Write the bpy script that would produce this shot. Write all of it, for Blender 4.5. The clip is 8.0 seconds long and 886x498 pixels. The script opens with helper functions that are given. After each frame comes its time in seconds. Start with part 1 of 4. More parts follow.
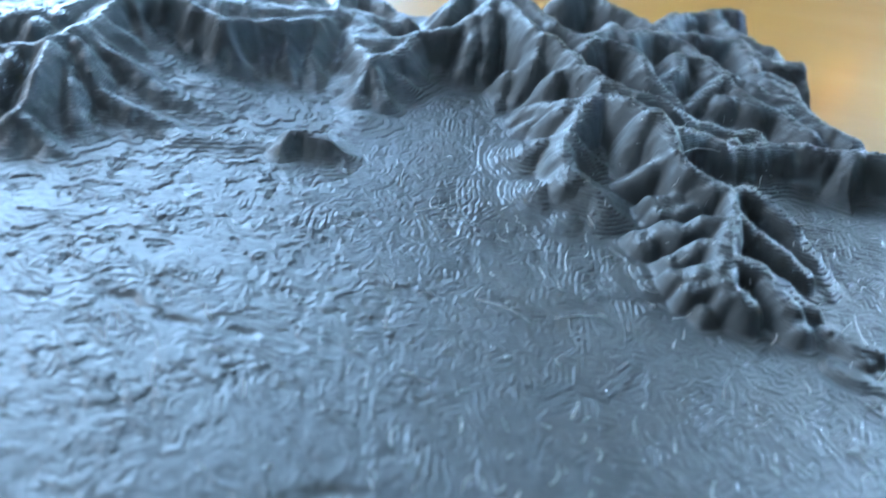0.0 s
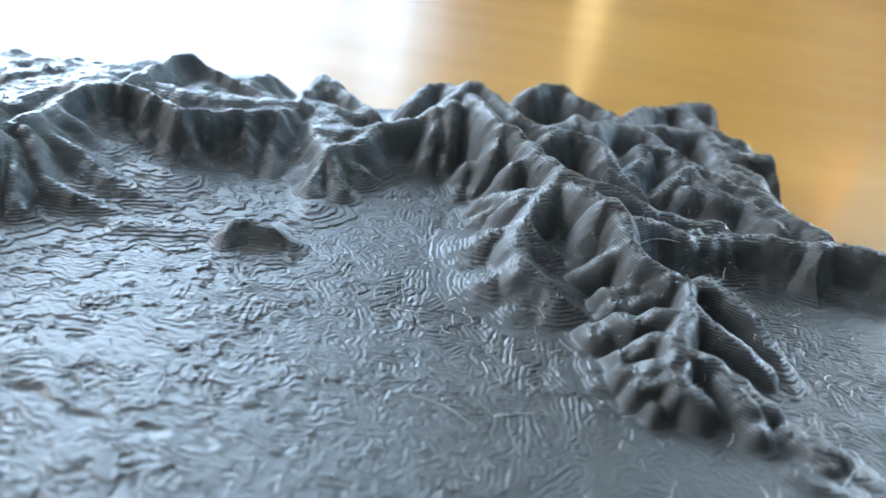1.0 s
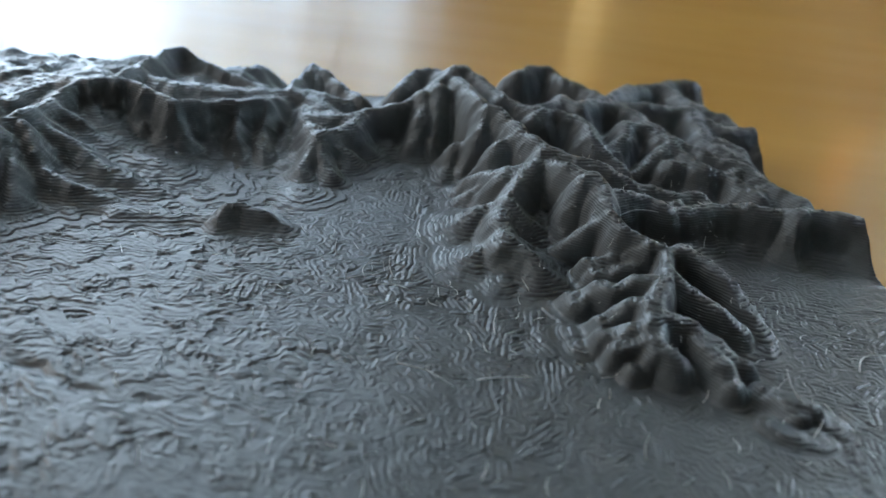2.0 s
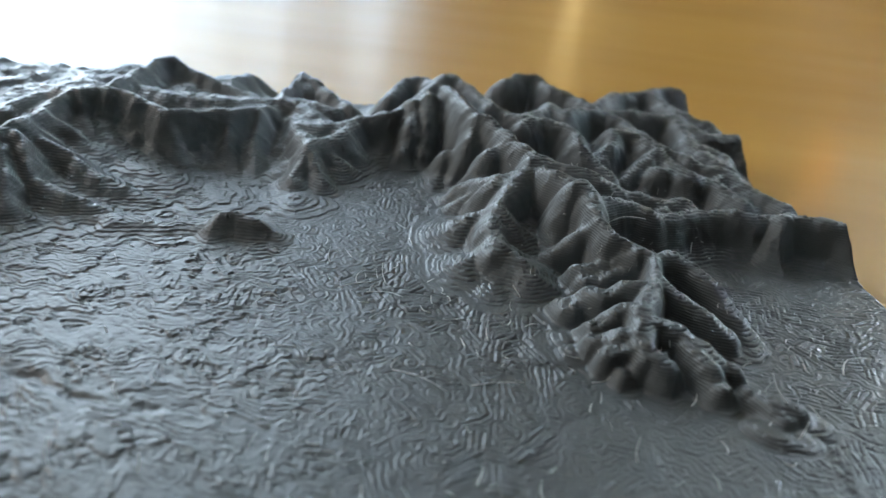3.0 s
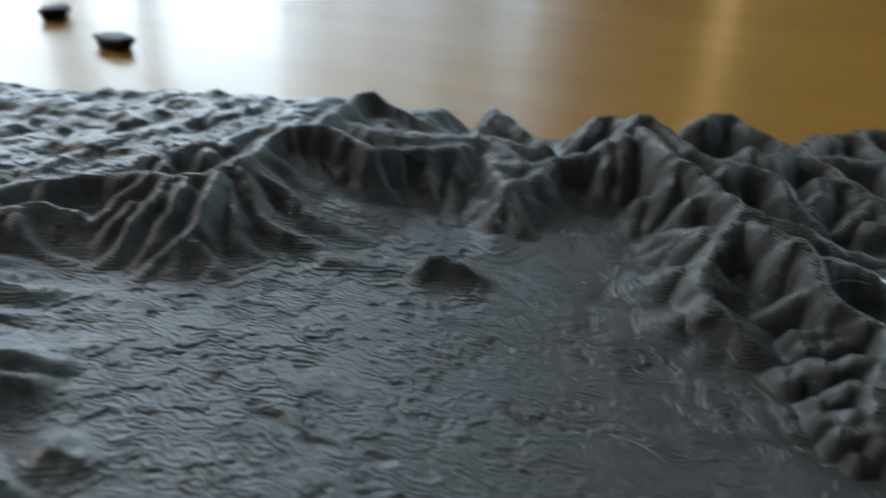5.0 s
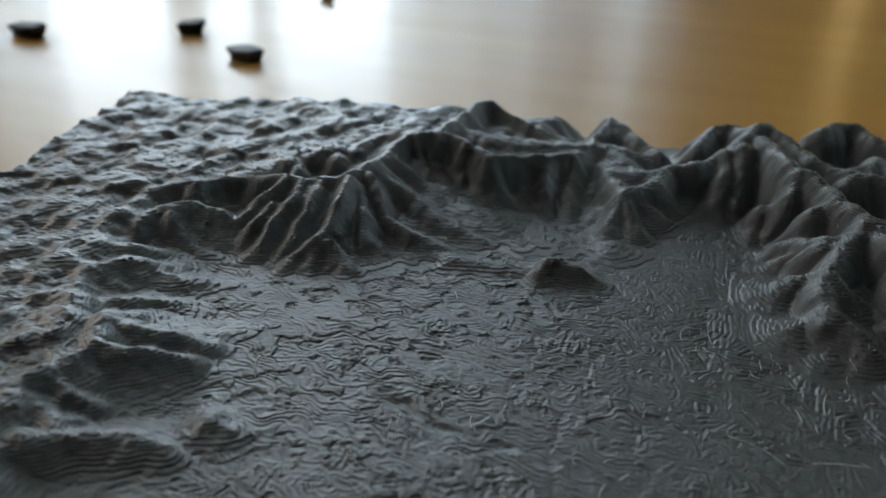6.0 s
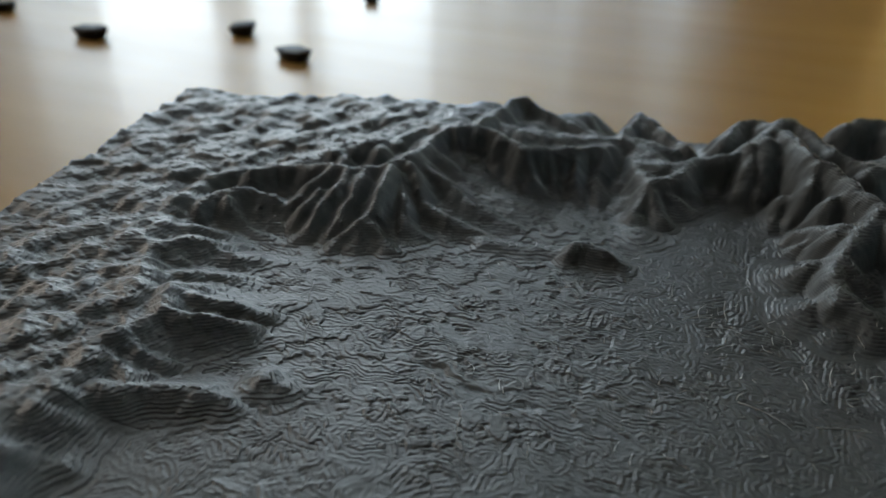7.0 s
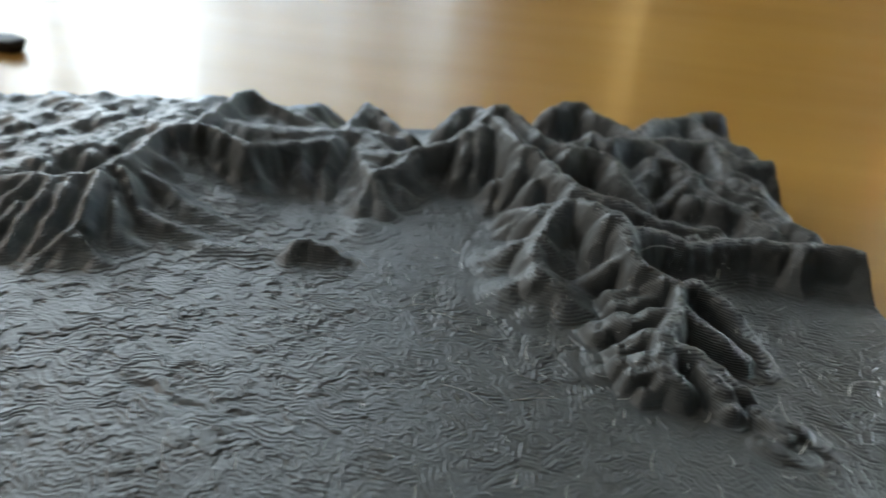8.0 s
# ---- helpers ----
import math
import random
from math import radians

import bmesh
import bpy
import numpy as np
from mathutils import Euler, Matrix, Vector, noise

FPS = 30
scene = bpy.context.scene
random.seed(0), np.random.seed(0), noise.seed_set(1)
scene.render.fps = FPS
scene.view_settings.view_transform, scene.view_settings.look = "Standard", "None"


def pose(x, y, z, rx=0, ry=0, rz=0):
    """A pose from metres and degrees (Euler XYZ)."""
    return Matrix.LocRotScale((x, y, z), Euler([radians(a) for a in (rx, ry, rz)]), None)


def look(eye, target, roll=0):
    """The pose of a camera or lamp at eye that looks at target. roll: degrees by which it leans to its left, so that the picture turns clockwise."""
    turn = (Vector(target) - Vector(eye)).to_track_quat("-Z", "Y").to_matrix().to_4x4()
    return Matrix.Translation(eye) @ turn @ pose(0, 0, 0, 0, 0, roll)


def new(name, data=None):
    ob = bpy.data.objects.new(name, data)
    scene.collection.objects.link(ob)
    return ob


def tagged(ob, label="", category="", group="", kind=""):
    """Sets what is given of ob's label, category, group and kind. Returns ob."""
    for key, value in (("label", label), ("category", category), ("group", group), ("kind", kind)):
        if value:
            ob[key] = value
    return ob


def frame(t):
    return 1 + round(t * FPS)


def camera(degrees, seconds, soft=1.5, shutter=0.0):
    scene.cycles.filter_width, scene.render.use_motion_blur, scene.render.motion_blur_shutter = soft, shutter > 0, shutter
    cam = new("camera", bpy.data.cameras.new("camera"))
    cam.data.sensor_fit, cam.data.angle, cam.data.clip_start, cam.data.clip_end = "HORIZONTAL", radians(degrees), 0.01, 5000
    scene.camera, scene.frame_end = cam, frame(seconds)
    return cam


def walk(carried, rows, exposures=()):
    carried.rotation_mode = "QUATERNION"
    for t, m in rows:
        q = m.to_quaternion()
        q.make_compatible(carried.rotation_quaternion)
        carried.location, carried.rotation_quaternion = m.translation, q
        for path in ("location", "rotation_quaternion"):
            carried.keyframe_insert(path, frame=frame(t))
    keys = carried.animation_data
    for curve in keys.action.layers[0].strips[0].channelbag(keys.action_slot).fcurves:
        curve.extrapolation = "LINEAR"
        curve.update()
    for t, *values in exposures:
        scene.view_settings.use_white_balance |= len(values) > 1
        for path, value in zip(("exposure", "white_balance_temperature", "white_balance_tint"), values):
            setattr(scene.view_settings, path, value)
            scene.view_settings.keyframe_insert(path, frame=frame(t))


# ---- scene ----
# The lens has a shallow depth of field, focused on the near ridge of the relief.
cam = camera(57.7, 8.0, soft=1.5, shutter=0.4)
cam.data.dof.use_dof = True
cam.data.dof.focus_distance = 0.092
cam.data.dof.aperture_fstop = 27.0
TOP = 0.75                 # table top above the floor
PLAIN = TOP + 0.0078       # the plain of the relief above the floor
ROWS = [
    (0, (0.00636, -0.06775, 0.04612), (0.00249, 0.01413, -0.01116), 8.98),
    (0.1, (0.00694, -0.06641, 0.04679), (0.00309, 0.01599, -0.00975), 8.74),
    (0.2, (0.00774, -0.06408, 0.04563), (0.00322, 0.01866, -0.01035), 8.75),
    (0.3, (0.01046, -0.06400, 0.04452), (0.00524, 0.01917, -0.01075), 8.71),
    (0.5, (0.01297, -0.06232, 0.04337), (0.00854, 0.02136, -0.01119), 9.24),
    (0.8, (0.01262, -0.06386, 0.04382), (0.00755, 0.02291, -0.00560), 9.24),
    (1, (0.01266, -0.06421, 0.04466), (0.00576, 0.02360, -0.00268), 8.31),
    (1.2, (0.01417, -0.06520, 0.04443), (0.00589, 0.02246, -0.00296), 7.47),
    (1.5, (0.01580, -0.06735, 0.04486), (0.00643, 0.02015, -0.00263), 6.47),
    (2, (0.01552, -0.06729, 0.04461), (0.00786, 0.02003, -0.00353), 6.26),
    (2.2, (0.01525, -0.06766, 0.04472), (0.00857, 0.02009, -0.00278), 6.52),
    (3.3, (0.01475, -0.06835, 0.04557), (0.00885, 0.01945, -0.00192), 6.49),
    (3.5, (0.01470, -0.06835, 0.04558), (0.00855, 0.01923, -0.00229), 6.31),
    (4, (0.01461, -0.06891, 0.04571), (0.00781, 0.01892, -0.00162), 6.18),
    (4.3, (0.01459, -0.06890, 0.04668), (0.00499, 0.01874, -0.00052), 5.32),
    (4.5, (0.01169, -0.06868, 0.04654), (-0.00025, 0.01861, -0.00077), 5.48),
    (4.8, (0.00902, -0.06692, 0.04660), (-0.00865, 0.01925, -0.00095), 4.72),
    (5, (0.00532, -0.06792, 0.04932), (-0.01628, 0.01694, 0.00103), 4.31),
    (5.2, (0.00134, -0.06978, 0.05070), (-0.02394, 0.01415, 0.00257), 3.76),
    (6.3, (0.00522, -0.07523, 0.05069), (-0.03067, 0.00485, 0.00276), 1.30),
    (6.5, (0.00553, -0.07781, 0.05125), (-0.03196, 0.00162, 0.00345), 1.07),
    (7, (0.00804, -0.07977, 0.05209), (-0.02989, -0.00054, 0.00430), 0.86),
    (7.3, (0.00902, -0.08039, 0.05260), (-0.02381, 0.00130, 0.00518), 1.75),
    (7.5, (0.01140, -0.07765, 0.05494), (-0.01692, 0.00569, 0.00747), 2.28),
    (7.8, (0.01430, -0.07759, 0.05570), (-0.00379, 0.00779, 0.00686), 4.16),
    (8, (0.01633, -0.07635, 0.05537), (0.00334, 0.00965, 0.00600), 4.71),
]
LIGHT = [
    (0, 1.56, 4680, 5), (0.5, 1.74, 5120, 8), (1, 1.51, 5600, 10), (1.5, 0.88, 5850, 10), (2, 0.51, 5950, 10), (3.5, 0.88, 6220, 10), (4.5, 0.49, 6250, 10), (5, -0.17, 6250, 10), (6.5, -0.31, 6620, 10), (7, -0.46, 6670, 10), (7.5, -0.25, 6650, 10), (8, 0.29, 6620, 10),
]
walk(cam, [(t, look((x, y, z + PLAIN), (a, b, c + PLAIN), roll)) for t, (x, y, z), (a, b, c), roll in ROWS], LIGHT)

# ---- world and light ----
SUN_EL, SUN_ROT = radians(35), radians(-60)
world = bpy.data.worlds.new("sky")
scene.world = world
world.use_nodes = True
wn = world.node_tree.nodes
sky = wn.new("ShaderNodeTexSky")
sky.sky_type, sky.sun_disc, sky.sun_elevation, sky.sun_rotation = "NISHITA", False, SUN_EL, SUN_ROT
world.node_tree.links.new(sky.outputs[0], wn["Background"].inputs[0])
wn["Background"].inputs[1].default_value = 0.1

WALL_Y = 1.55              # inner face of the window wall
WEST_X = -2.8              # inner face of the west wall


def window_light(name, x0, x1, z0, z1, power, colour):
    """Daylight in a window's opening: an area lamp as large as the opening, facing the room."""
    data = bpy.data.lights.new(name, "AREA")
    data.shape, data.size, data.size_y = "RECTANGLE", x1 - x0, z1 - z0
    data.energy, data.color = power, colour
    ob = new(name, data)
    ob.matrix_world = pose((x0 + x1) / 2, WALL_Y + 0.16, (z0 + z1) / 2, -90, 0, 0)
    return ob


def side_light(name, y0, y1, z0, z1, power, colour):
    """The same for the unseen window added in the west wall."""
    data = bpy.data.lights.new(name, "AREA")
    data.shape, data.size, data.size_y = "RECTANGLE", z1 - z0, y1 - y0
    data.energy, data.color = power, colour
    ob = new(name, data)
    ob.matrix_world = pose(WEST_X - 0.16, (y0 + y1) / 2, (z0 + z1) / 2, 0, -90, 0)
    return ob


window_light("daylight_window", -2.3, 0.12, 0.3, 2.4, 126, (0.74, 0.895, 1.0))
window_light("daylight_balcony", 0.66, 2.3, 0.05, 2.4, 590, (0.74, 0.895, 1.0))
# Added warm fill from the left, for the left hills and left-facing flanks.
side_light("west_fill", -0.7, 1.1, 1.2, 2.75, 48, (1.0, 0.9, 0.77))


# ---- materials ----
def material(name, rough=0.5, metal=0.0, spec=0.5):
    m = bpy.data.materials.new(name)
    m.use_nodes = True
    b = m.node_tree.nodes["Principled BSDF"]
    b.inputs["Roughness"].default_value, b.inputs["Metallic"].default_value = rough, metal
    b.inputs["Specular IOR Level"].default_value = spec
    return m, m.node_tree.nodes, m.node_tree.links, b


def coords(nodes, links, scale, kind="Object"):
    c, p = nodes.new("ShaderNodeTexCoord"), nodes.new("ShaderNodeMapping")
    p.inputs["Scale"].default_value = scale
    links.new(c.outputs[kind], p.inputs["Vector"])
    return p.outputs[0]


def noisy(nodes, links, vec, scale, detail=4.0, rough=0.55):
    n = nodes.new("ShaderNodeTexNoise")
    n.inputs["Scale"].default_value, n.inputs["Detail"].default_value, n.inputs["Roughness"].default_value = scale, detail, rough
    links.new(vec, n.inputs["Vector"])
    return n.outputs["Fac"]


def ramp(nodes, links, fac, stops):
    r = nodes.new("ShaderNodeValToRGB")
    while len(r.color_ramp.elements) < len(stops):
        r.color_ramp.elements.new(0.5)
    for e, (pos, col) in zip(r.color_ramp.elements, stops):
        e.position, e.color = pos, (*col, 1)
    links.new(fac, r.inputs[0])
    return r.outputs[0]


def bumped(nodes, links, bsdf, height, strength, distance, below=None):
    b = nodes.new("ShaderNodeBump")
    b.inputs["Strength"].default_value, b.inputs["Distance"].default_value = strength, distance
    links.new(height, b.inputs["Height"])
    if below:
        links.new(below, b.inputs["Normal"])
    links.new(b.outputs[0], bsdf.inputs["Normal"])
    return b.outputs[0]


def spread(nodes, links, fac, low, high):
    r = nodes.new("ShaderNodeMapRange")
    r.inputs["To Min"].default_value, r.inputs["To Max"].default_value = low, high
    links.new(fac, r.inputs[0])
    return r.outputs[0]


def plain_paint(name, dark, light, scale, rough, spec=0.5, bump=0.1, stretch=(1, 1, 1)):
    """A surface of one colour with uneven tone and fine relief."""
    m, n, l, b = material(name, rough, 0, spec)
    v = coords(n, l, stretch)
    l.new(ramp(n, l, noisy(n, l, v, scale), [(0.3, dark), (0.7, light)]), b.inputs["Base Color"])
    bumped(n, l, b, noisy(n, l, v, scale * 9), bump, 0.002)
    return m


def pla():
    """Matt grey printed plastic: tone in patches, layer lines on steep flanks, fine scratches."""
    m, n, l, b = material("grey_printed_plastic", 0.4, 0, 0.75)
    v = coords(n, l, (1, 1, 1))
    patch = noisy(n, l, v, 45.0, 3)
    l.new(ramp(n, l, patch, [(0.3, (0.038, 0.045, 0.047)), (0.7, (0.058, 0.068, 0.071))]), b.inputs["Base Color"])
    # Upward faces are smooth beads; flanks show raw layer edges and scatter the light more.
    geo, sep = n.new("ShaderNodeNewGeometry"), n.new("ShaderNodeSeparateXYZ")
    l.new(geo.outputs["Normal"], sep.inputs[0])
    steep = n.new("ShaderNodeMapRange")
    for k, val in (("From Min", 0.55), ("From Max", 0.93), ("To Min", 0.76), ("To Max", 0.4)):
        steep.inputs[k].default_value = val
    l.new(sep.outputs["Z"], steep.inputs[0])
    add = n.new("ShaderNodeMath")
    l.new(steep.outputs[0], add.inputs[0])
    l.new(spread(n, l, noisy(n, l, v, 700.0, 3), -0.06, 0.12), add.inputs[1])
    l.new(add.outputs[0], b.inputs["Roughness"])
    wave = n.new("ShaderNodeTexWave")
    wave.wave_type, wave.bands_direction, wave.wave_profile = "BANDS", "Z", "SIN"
    wave.inputs["Scale"].default_value, wave.inputs["Distortion"].default_value = 1208.0, 1.6
    l.new(v, wave.inputs["Vector"])
    first = bumped(n, l, b, wave.outputs["Fac"], 0.34, 0.0001)
    bumped(n, l, b, noisy(n, l, v, 2600.0, 4, 0.6), 0.5, 0.00006, first)
    return m


def wood(name, dark, mid, light, grain, rough, coat=0.0):
    m, n, l, b = material(name, rough, 0, 0.25)
    v = coords(n, l, grain)
    l.new(ramp(n, l, noisy(n, l, v, 6.0, 6, 0.62), [(0.25, dark), (0.5, mid), (0.75, light)]), b.inputs["Base Color"])
    l.new(spread(n, l, noisy(n, l, v, 20.0), rough * 0.8, rough * 1.3), b.inputs["Roughness"])
    b.inputs["Coat Weight"].default_value, b.inputs["Coat Roughness"].default_value = coat, 0.14
    bumped(n, l, b, noisy(n, l, v, 14.0, 5), 0.015, 0.0002)
    return m


def cloth(name, dark, light, through_amount):
    """Woven curtain cloth that lets part of the daylight through."""
    m, n, l, b = material(name, 0.9, 0, 0.1)
    v = coords(n, l, (1, 1, 1))
    colour = ramp(n, l, noisy(n, l, v, 8.0), [(0.3, dark), (0.7, light)])
    l.new(colour, b.inputs["Base Color"])
    t, mix = n.new("ShaderNodeBsdfTranslucent"), n.new("ShaderNodeMixShader")
    l.new(colour, t.inputs[0])
    mix.inputs[0].default_value = through_amount
    l.new(b.outputs[0], mix.inputs[1])
    l.new(t.outputs[0], mix.inputs[2])
    l.new(mix.outputs[0], n["Material Output"].inputs[0])
    return m


PLASTIC = pla()
STRING = plain_paint("pale_plastic_hair", (0.42, 0.44, 0.44), (0.62, 0.63, 0.62), 400, 0.35)
SCRAP = plain_paint("black_plastic", (0.006, 0.005, 0.005), (0.02, 0.017, 0.015), 300, 0.6, 0.2)
TABLE = wood("varnished_golden_wood", (0.3, 0.155, 0.026), (0.345, 0.182, 0.032), (0.39, 0.213, 0.04), (0.8, 4, 4), 0.4, 0.3)
DARKWOOD = wood("brown_wood", (0.12, 0.06, 0.02), (0.2, 0.1, 0.035), (0.28, 0.15, 0.05), (9, 9, 1.5), 0.4)
OAK = wood("floor_oak", (0.12, 0.066, 0.03), (0.18, 0.11, 0.055), (0.23, 0.145, 0.072), (1.5, 12, 12), 0.35)
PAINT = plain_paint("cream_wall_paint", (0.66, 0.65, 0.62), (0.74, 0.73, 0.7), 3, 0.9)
# For the unseen walls: a dark brown that keeps bounced fill light low.
LOW_BOUNCE = plain_paint("low_bounce_brown_paint", (0.07, 0.056, 0.042), (0.09, 0.073, 0.056), 3, 0.9)
CEIL = plain_paint("pale_ceiling_paint", (0.36, 0.35, 0.335), (0.42, 0.405, 0.39), 3, 0.9)
FRAME = plain_paint("white_window_paint", (0.6, 0.6, 0.57), (0.7, 0.7, 0.67), 5, 0.5)
SHEER = cloth("sheer_curtain", (0.67, 0.67, 0.67), (0.77, 0.77, 0.77), 0.78)
VOILE = cloth("thin_sheer_curtain", (0.82, 0.83, 0.84), (0.88, 0.89, 0.9), 0.92)
GAUZE = cloth("gauze_curtain", (0.74, 0.76, 0.78), (0.81, 0.83, 0.85), 0.85)
LINEN = cloth("linen_curtain", (0.44, 0.41, 0.37), (0.52, 0.49, 0.45), 0.36)
MUSLIN = cloth("muslin_curtain", (0.75, 0.76, 0.77), (0.82, 0.83, 0.84), 0.88)
OCHRE = cloth("ochre_curtain", (0.3, 0.17, 0.05), (0.4, 0.23, 0.07), 0.12)
HONEY = cloth("thin_honey_curtain", (0.84, 0.68, 0.44), (0.9, 0.75, 0.5), 0.8)
METAL = plain_paint("dull_steel", (0.3, 0.3, 0.3), (0.4, 0.4, 0.4), 60, 0.35)
AMBER, _, _, ab = material("amber_shade", 0.5)
ab.inputs["Base Color"].default_value = (0.8, 0.28, 0.05, 1)
ab.inputs["Emission Color"].default_value = (1.0, 0.33, 0.05, 1)
ab.inputs["Emission Strength"].default_value = 1.5


# ---- mesh helpers ----
def part(name, bm, mat, parent=None, label="", smooth=False):
    data = bpy.data.meshes.new(name)
    bm.to_mesh(data)
    bm.free()
    data.materials.append(mat)
    if smooth:
        data.shade_smooth()
    ob = new(name, data)
    ob.parent = parent
    if label:
        ob["label"] = label
    return ob


def box(x0, x1, y0, y1, z0, z1, bevel=0.0, seg=2):
    bm = bmesh.new()
    bmesh.ops.create_cube(bm, size=1)
    for v in bm.verts:
        v.co = Vector(((x0 + x1) / 2 + v.co.x * (x1 - x0), (y0 + y1) / 2 + v.co.y * (y1 - y0), (z0 + z1) / 2 + v.co.z * (z1 - z0)))
    if bevel:
        bmesh.ops.bevel(bm, geom=bm.edges[:], offset=bevel, segments=seg, affect="EDGES", profile=0.5)
    return bm


def lathe(rings, steps=24):
    """A turned body from (radius, height) pairs, closed at both ends."""
    bm = bmesh.new()
    loops = [[bm.verts.new((r * math.cos(a), r * math.sin(a), z)) for a in [2 * math.pi * k / steps for k in range(steps)]] for r, z in rings]
    for lo, hi in zip(loops, loops[1:]):
        for k in range(steps):
            bm.faces.new((lo[k], lo[(k + 1) % steps], hi[(k + 1) % steps], hi[k]))
    bm.faces.new(loops[0][::-1])
    bm.faces.new(loops[-1])
    return bm


def thing(name, label, category, group="", kind="", at=(0, 0, 0), rz=0):
    ob = new(name)
    ob.empty_display_size = 0.02
    ob.matrix_world = pose(*at, 0, 0, rz)
    return tagged(ob, label, category, group, kind)


def structure(name, bm, mat, label, category):
    return tagged(part(name, bm, mat), label, category, kind="structure")


# ---- the room ----
structure("floor", box(-3.0, 2.6, -4.6, 1.75, -0.1, 0.0), OAK, "oak boarded room floor under the table", "floor")
structure("ceiling", box(-3.0, 2.6, -4.6, 1.75, 2.9, 3.0), CEIL, "pale painted plaster ceiling of the room", "ceiling")
# West, east and south walls are unseen; their dark tone holds back fill.
wall_w = thing("wall_west", "unseen side wall with a window opening, dark brown to cut bounce light", "wall", kind="structure")
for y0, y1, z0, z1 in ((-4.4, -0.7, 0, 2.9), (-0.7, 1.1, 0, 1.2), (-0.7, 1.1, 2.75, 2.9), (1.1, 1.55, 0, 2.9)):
    part("wall_panel", box(-3.0, WEST_X, y0, y1, z0, z1), LOW_BOUNCE, wall_w)
# Unseen window, added to house the warm fill lamp.
window_w = thing("window_3", "unseen white framed window added in the side wall round the warm fill lamp", "window", kind="structure")
for a, b, c, d in ((-0.7, -0.64, 1.2, 2.75), (1.04, 1.1, 1.2, 2.75), (-0.64, 1.04, 1.2, 1.26), (-0.64, 1.04, 2.69, 2.75), (0.17, 0.23, 1.26, 2.69)):
    part("window_frame", box(WEST_X - 0.12, WEST_X - 0.06, a, b, c, d, 0.006), FRAME, window_w)
part("window_sill", box(WEST_X, WEST_X + 0.1, -0.74, 1.14, 1.17, 1.2, 0.006), FRAME, window_w)
structure("wall_east", box(2.4, 2.6, -4.4, 1.55, 0, 2.9), LOW_BOUNCE, "unseen plain side wall, dark brown to cut bounce light", "wall")
structure("wall_south", box(-3.0, 2.6, -4.6, -4.4, 0, 2.9), LOW_BOUNCE, "unseen plain wall opposite the window, dark brown to cut bounce light", "wall")
wall_n = thing("wall_north", "cream painted window wall with two openings", "wall", kind="structure")
for x0, x1, z0, z1 in ((-3.0, -2.3, 0, 2.9), (-2.3, 0.12, 0, 0.3), (-2.3, 0.12, 2.4, 2.9), (0.12, 0.66, 0, 2.9), (0.66, 2.3, 0, 0.05), (0.66, 2.3, 2.4, 2.9), (2.3, 2.6, 0, 2.9)):
    part("wall_panel", box(x0, x1, WALL_Y, WALL_Y + 0.2, z0, z1), PAINT, wall_n)


def window(name, x0, x1, z0, z1, mullions, label):
    w = thing(name, label, "window", kind="structure")
    y0, y1 = WALL_Y + 0.06, WALL_Y + 0.12
    for a, b, c, d in ((x0, x0 + 0.06, z0, z1), (x1 - 0.06, x1, z0, z1), (x0 + 0.06, x1 - 0.06, z0, z0 + 0.06), (x0 + 0.06, x1 - 0.06, z1 - 0.06, z1)):
        part("window_frame", box(a, b, y0, y1, c, d, 0.006), FRAME, w)
    for x, wide in mullions:
        part("mullion", box(x - wide / 2, x + wide / 2, y0 + 0.002, y1 - 0.002, z0 + 0.06, z1 - 0.06, 0.006), FRAME, w)
    part("window_sill", box(x0 - 0.04, x1 + 0.04, WALL_Y - 0.1, WALL_Y, z0 - 0.03, z0, 0.006), FRAME, w)
    return w


window("window_1", -2.3, 0.12, 0.3, 2.4, ((-1.20, 0.05), (-1.44, 0.1), (-0.62, 0.05)), "wide white framed window with upright mullions")
window("window_2", 0.66, 2.3, 0.05, 2.4, ((1.48, 0.07),), "tall white framed balcony window behind a sheer curtain")


def curtain(name, label, x0, x1, y, z0, z1, folds, depth, mat, group):
    """Hanging cloth in upright folds, of real thickness, on a rod."""
    c = thing(name, label, "curtain", group)
    bm = bmesh.new()
    n = folds * 10
    rnd = random.Random(len(label))
    off = [rnd.uniform(0.6, 1.3) for _ in range(folds + 1)]
    rows = []
    for k in range(n + 1):
        f = k / n
        a = off[int(f * folds)] * depth
        yy = y + a * math.sin(2 * math.pi * f * folds + 0.8 * math.sin(9 * f))
        rows.append([bm.verts.new((x0 + (x1 - x0) * f, yy + s, z)) for s in (0, 0.002) for z in (z0, (z0 + z1) / 2, z1)])
    for p, q in zip(rows, rows[1:]):
        for i in (0, 1):
            bm.faces.new((p[i], q[i], q[i + 1], p[i + 1]))
            bm.faces.new((p[i + 4], q[i + 4], q[i + 3], p[i + 3]))
        bm.faces.new((p[2], q[2], q[5], p[5]))
        bm.faces.new((p[3], q[3], q[0], p[0]))
    for e in (rows[0], rows[-1]):
        bm.faces.new((e[0], e[1], e[4], e[3]))
        bm.faces.new((e[1], e[2], e[5], e[4]))
    bmesh.ops.recalc_face_normals(bm, faces=bm.faces)
    part("curtain_cloth", bm, mat, c, smooth=True)
    for k in range(folds):
        ring = box(-0.008, 0.008, -0.02, 0.02, -0.02, 0.02, 0.004)
        r = part("curtain_ring", ring, METAL, c)
        r.location = (x0 + (x1 - x0) * (k + 0.5) / folds, y, z1 + 0.015)
    return c


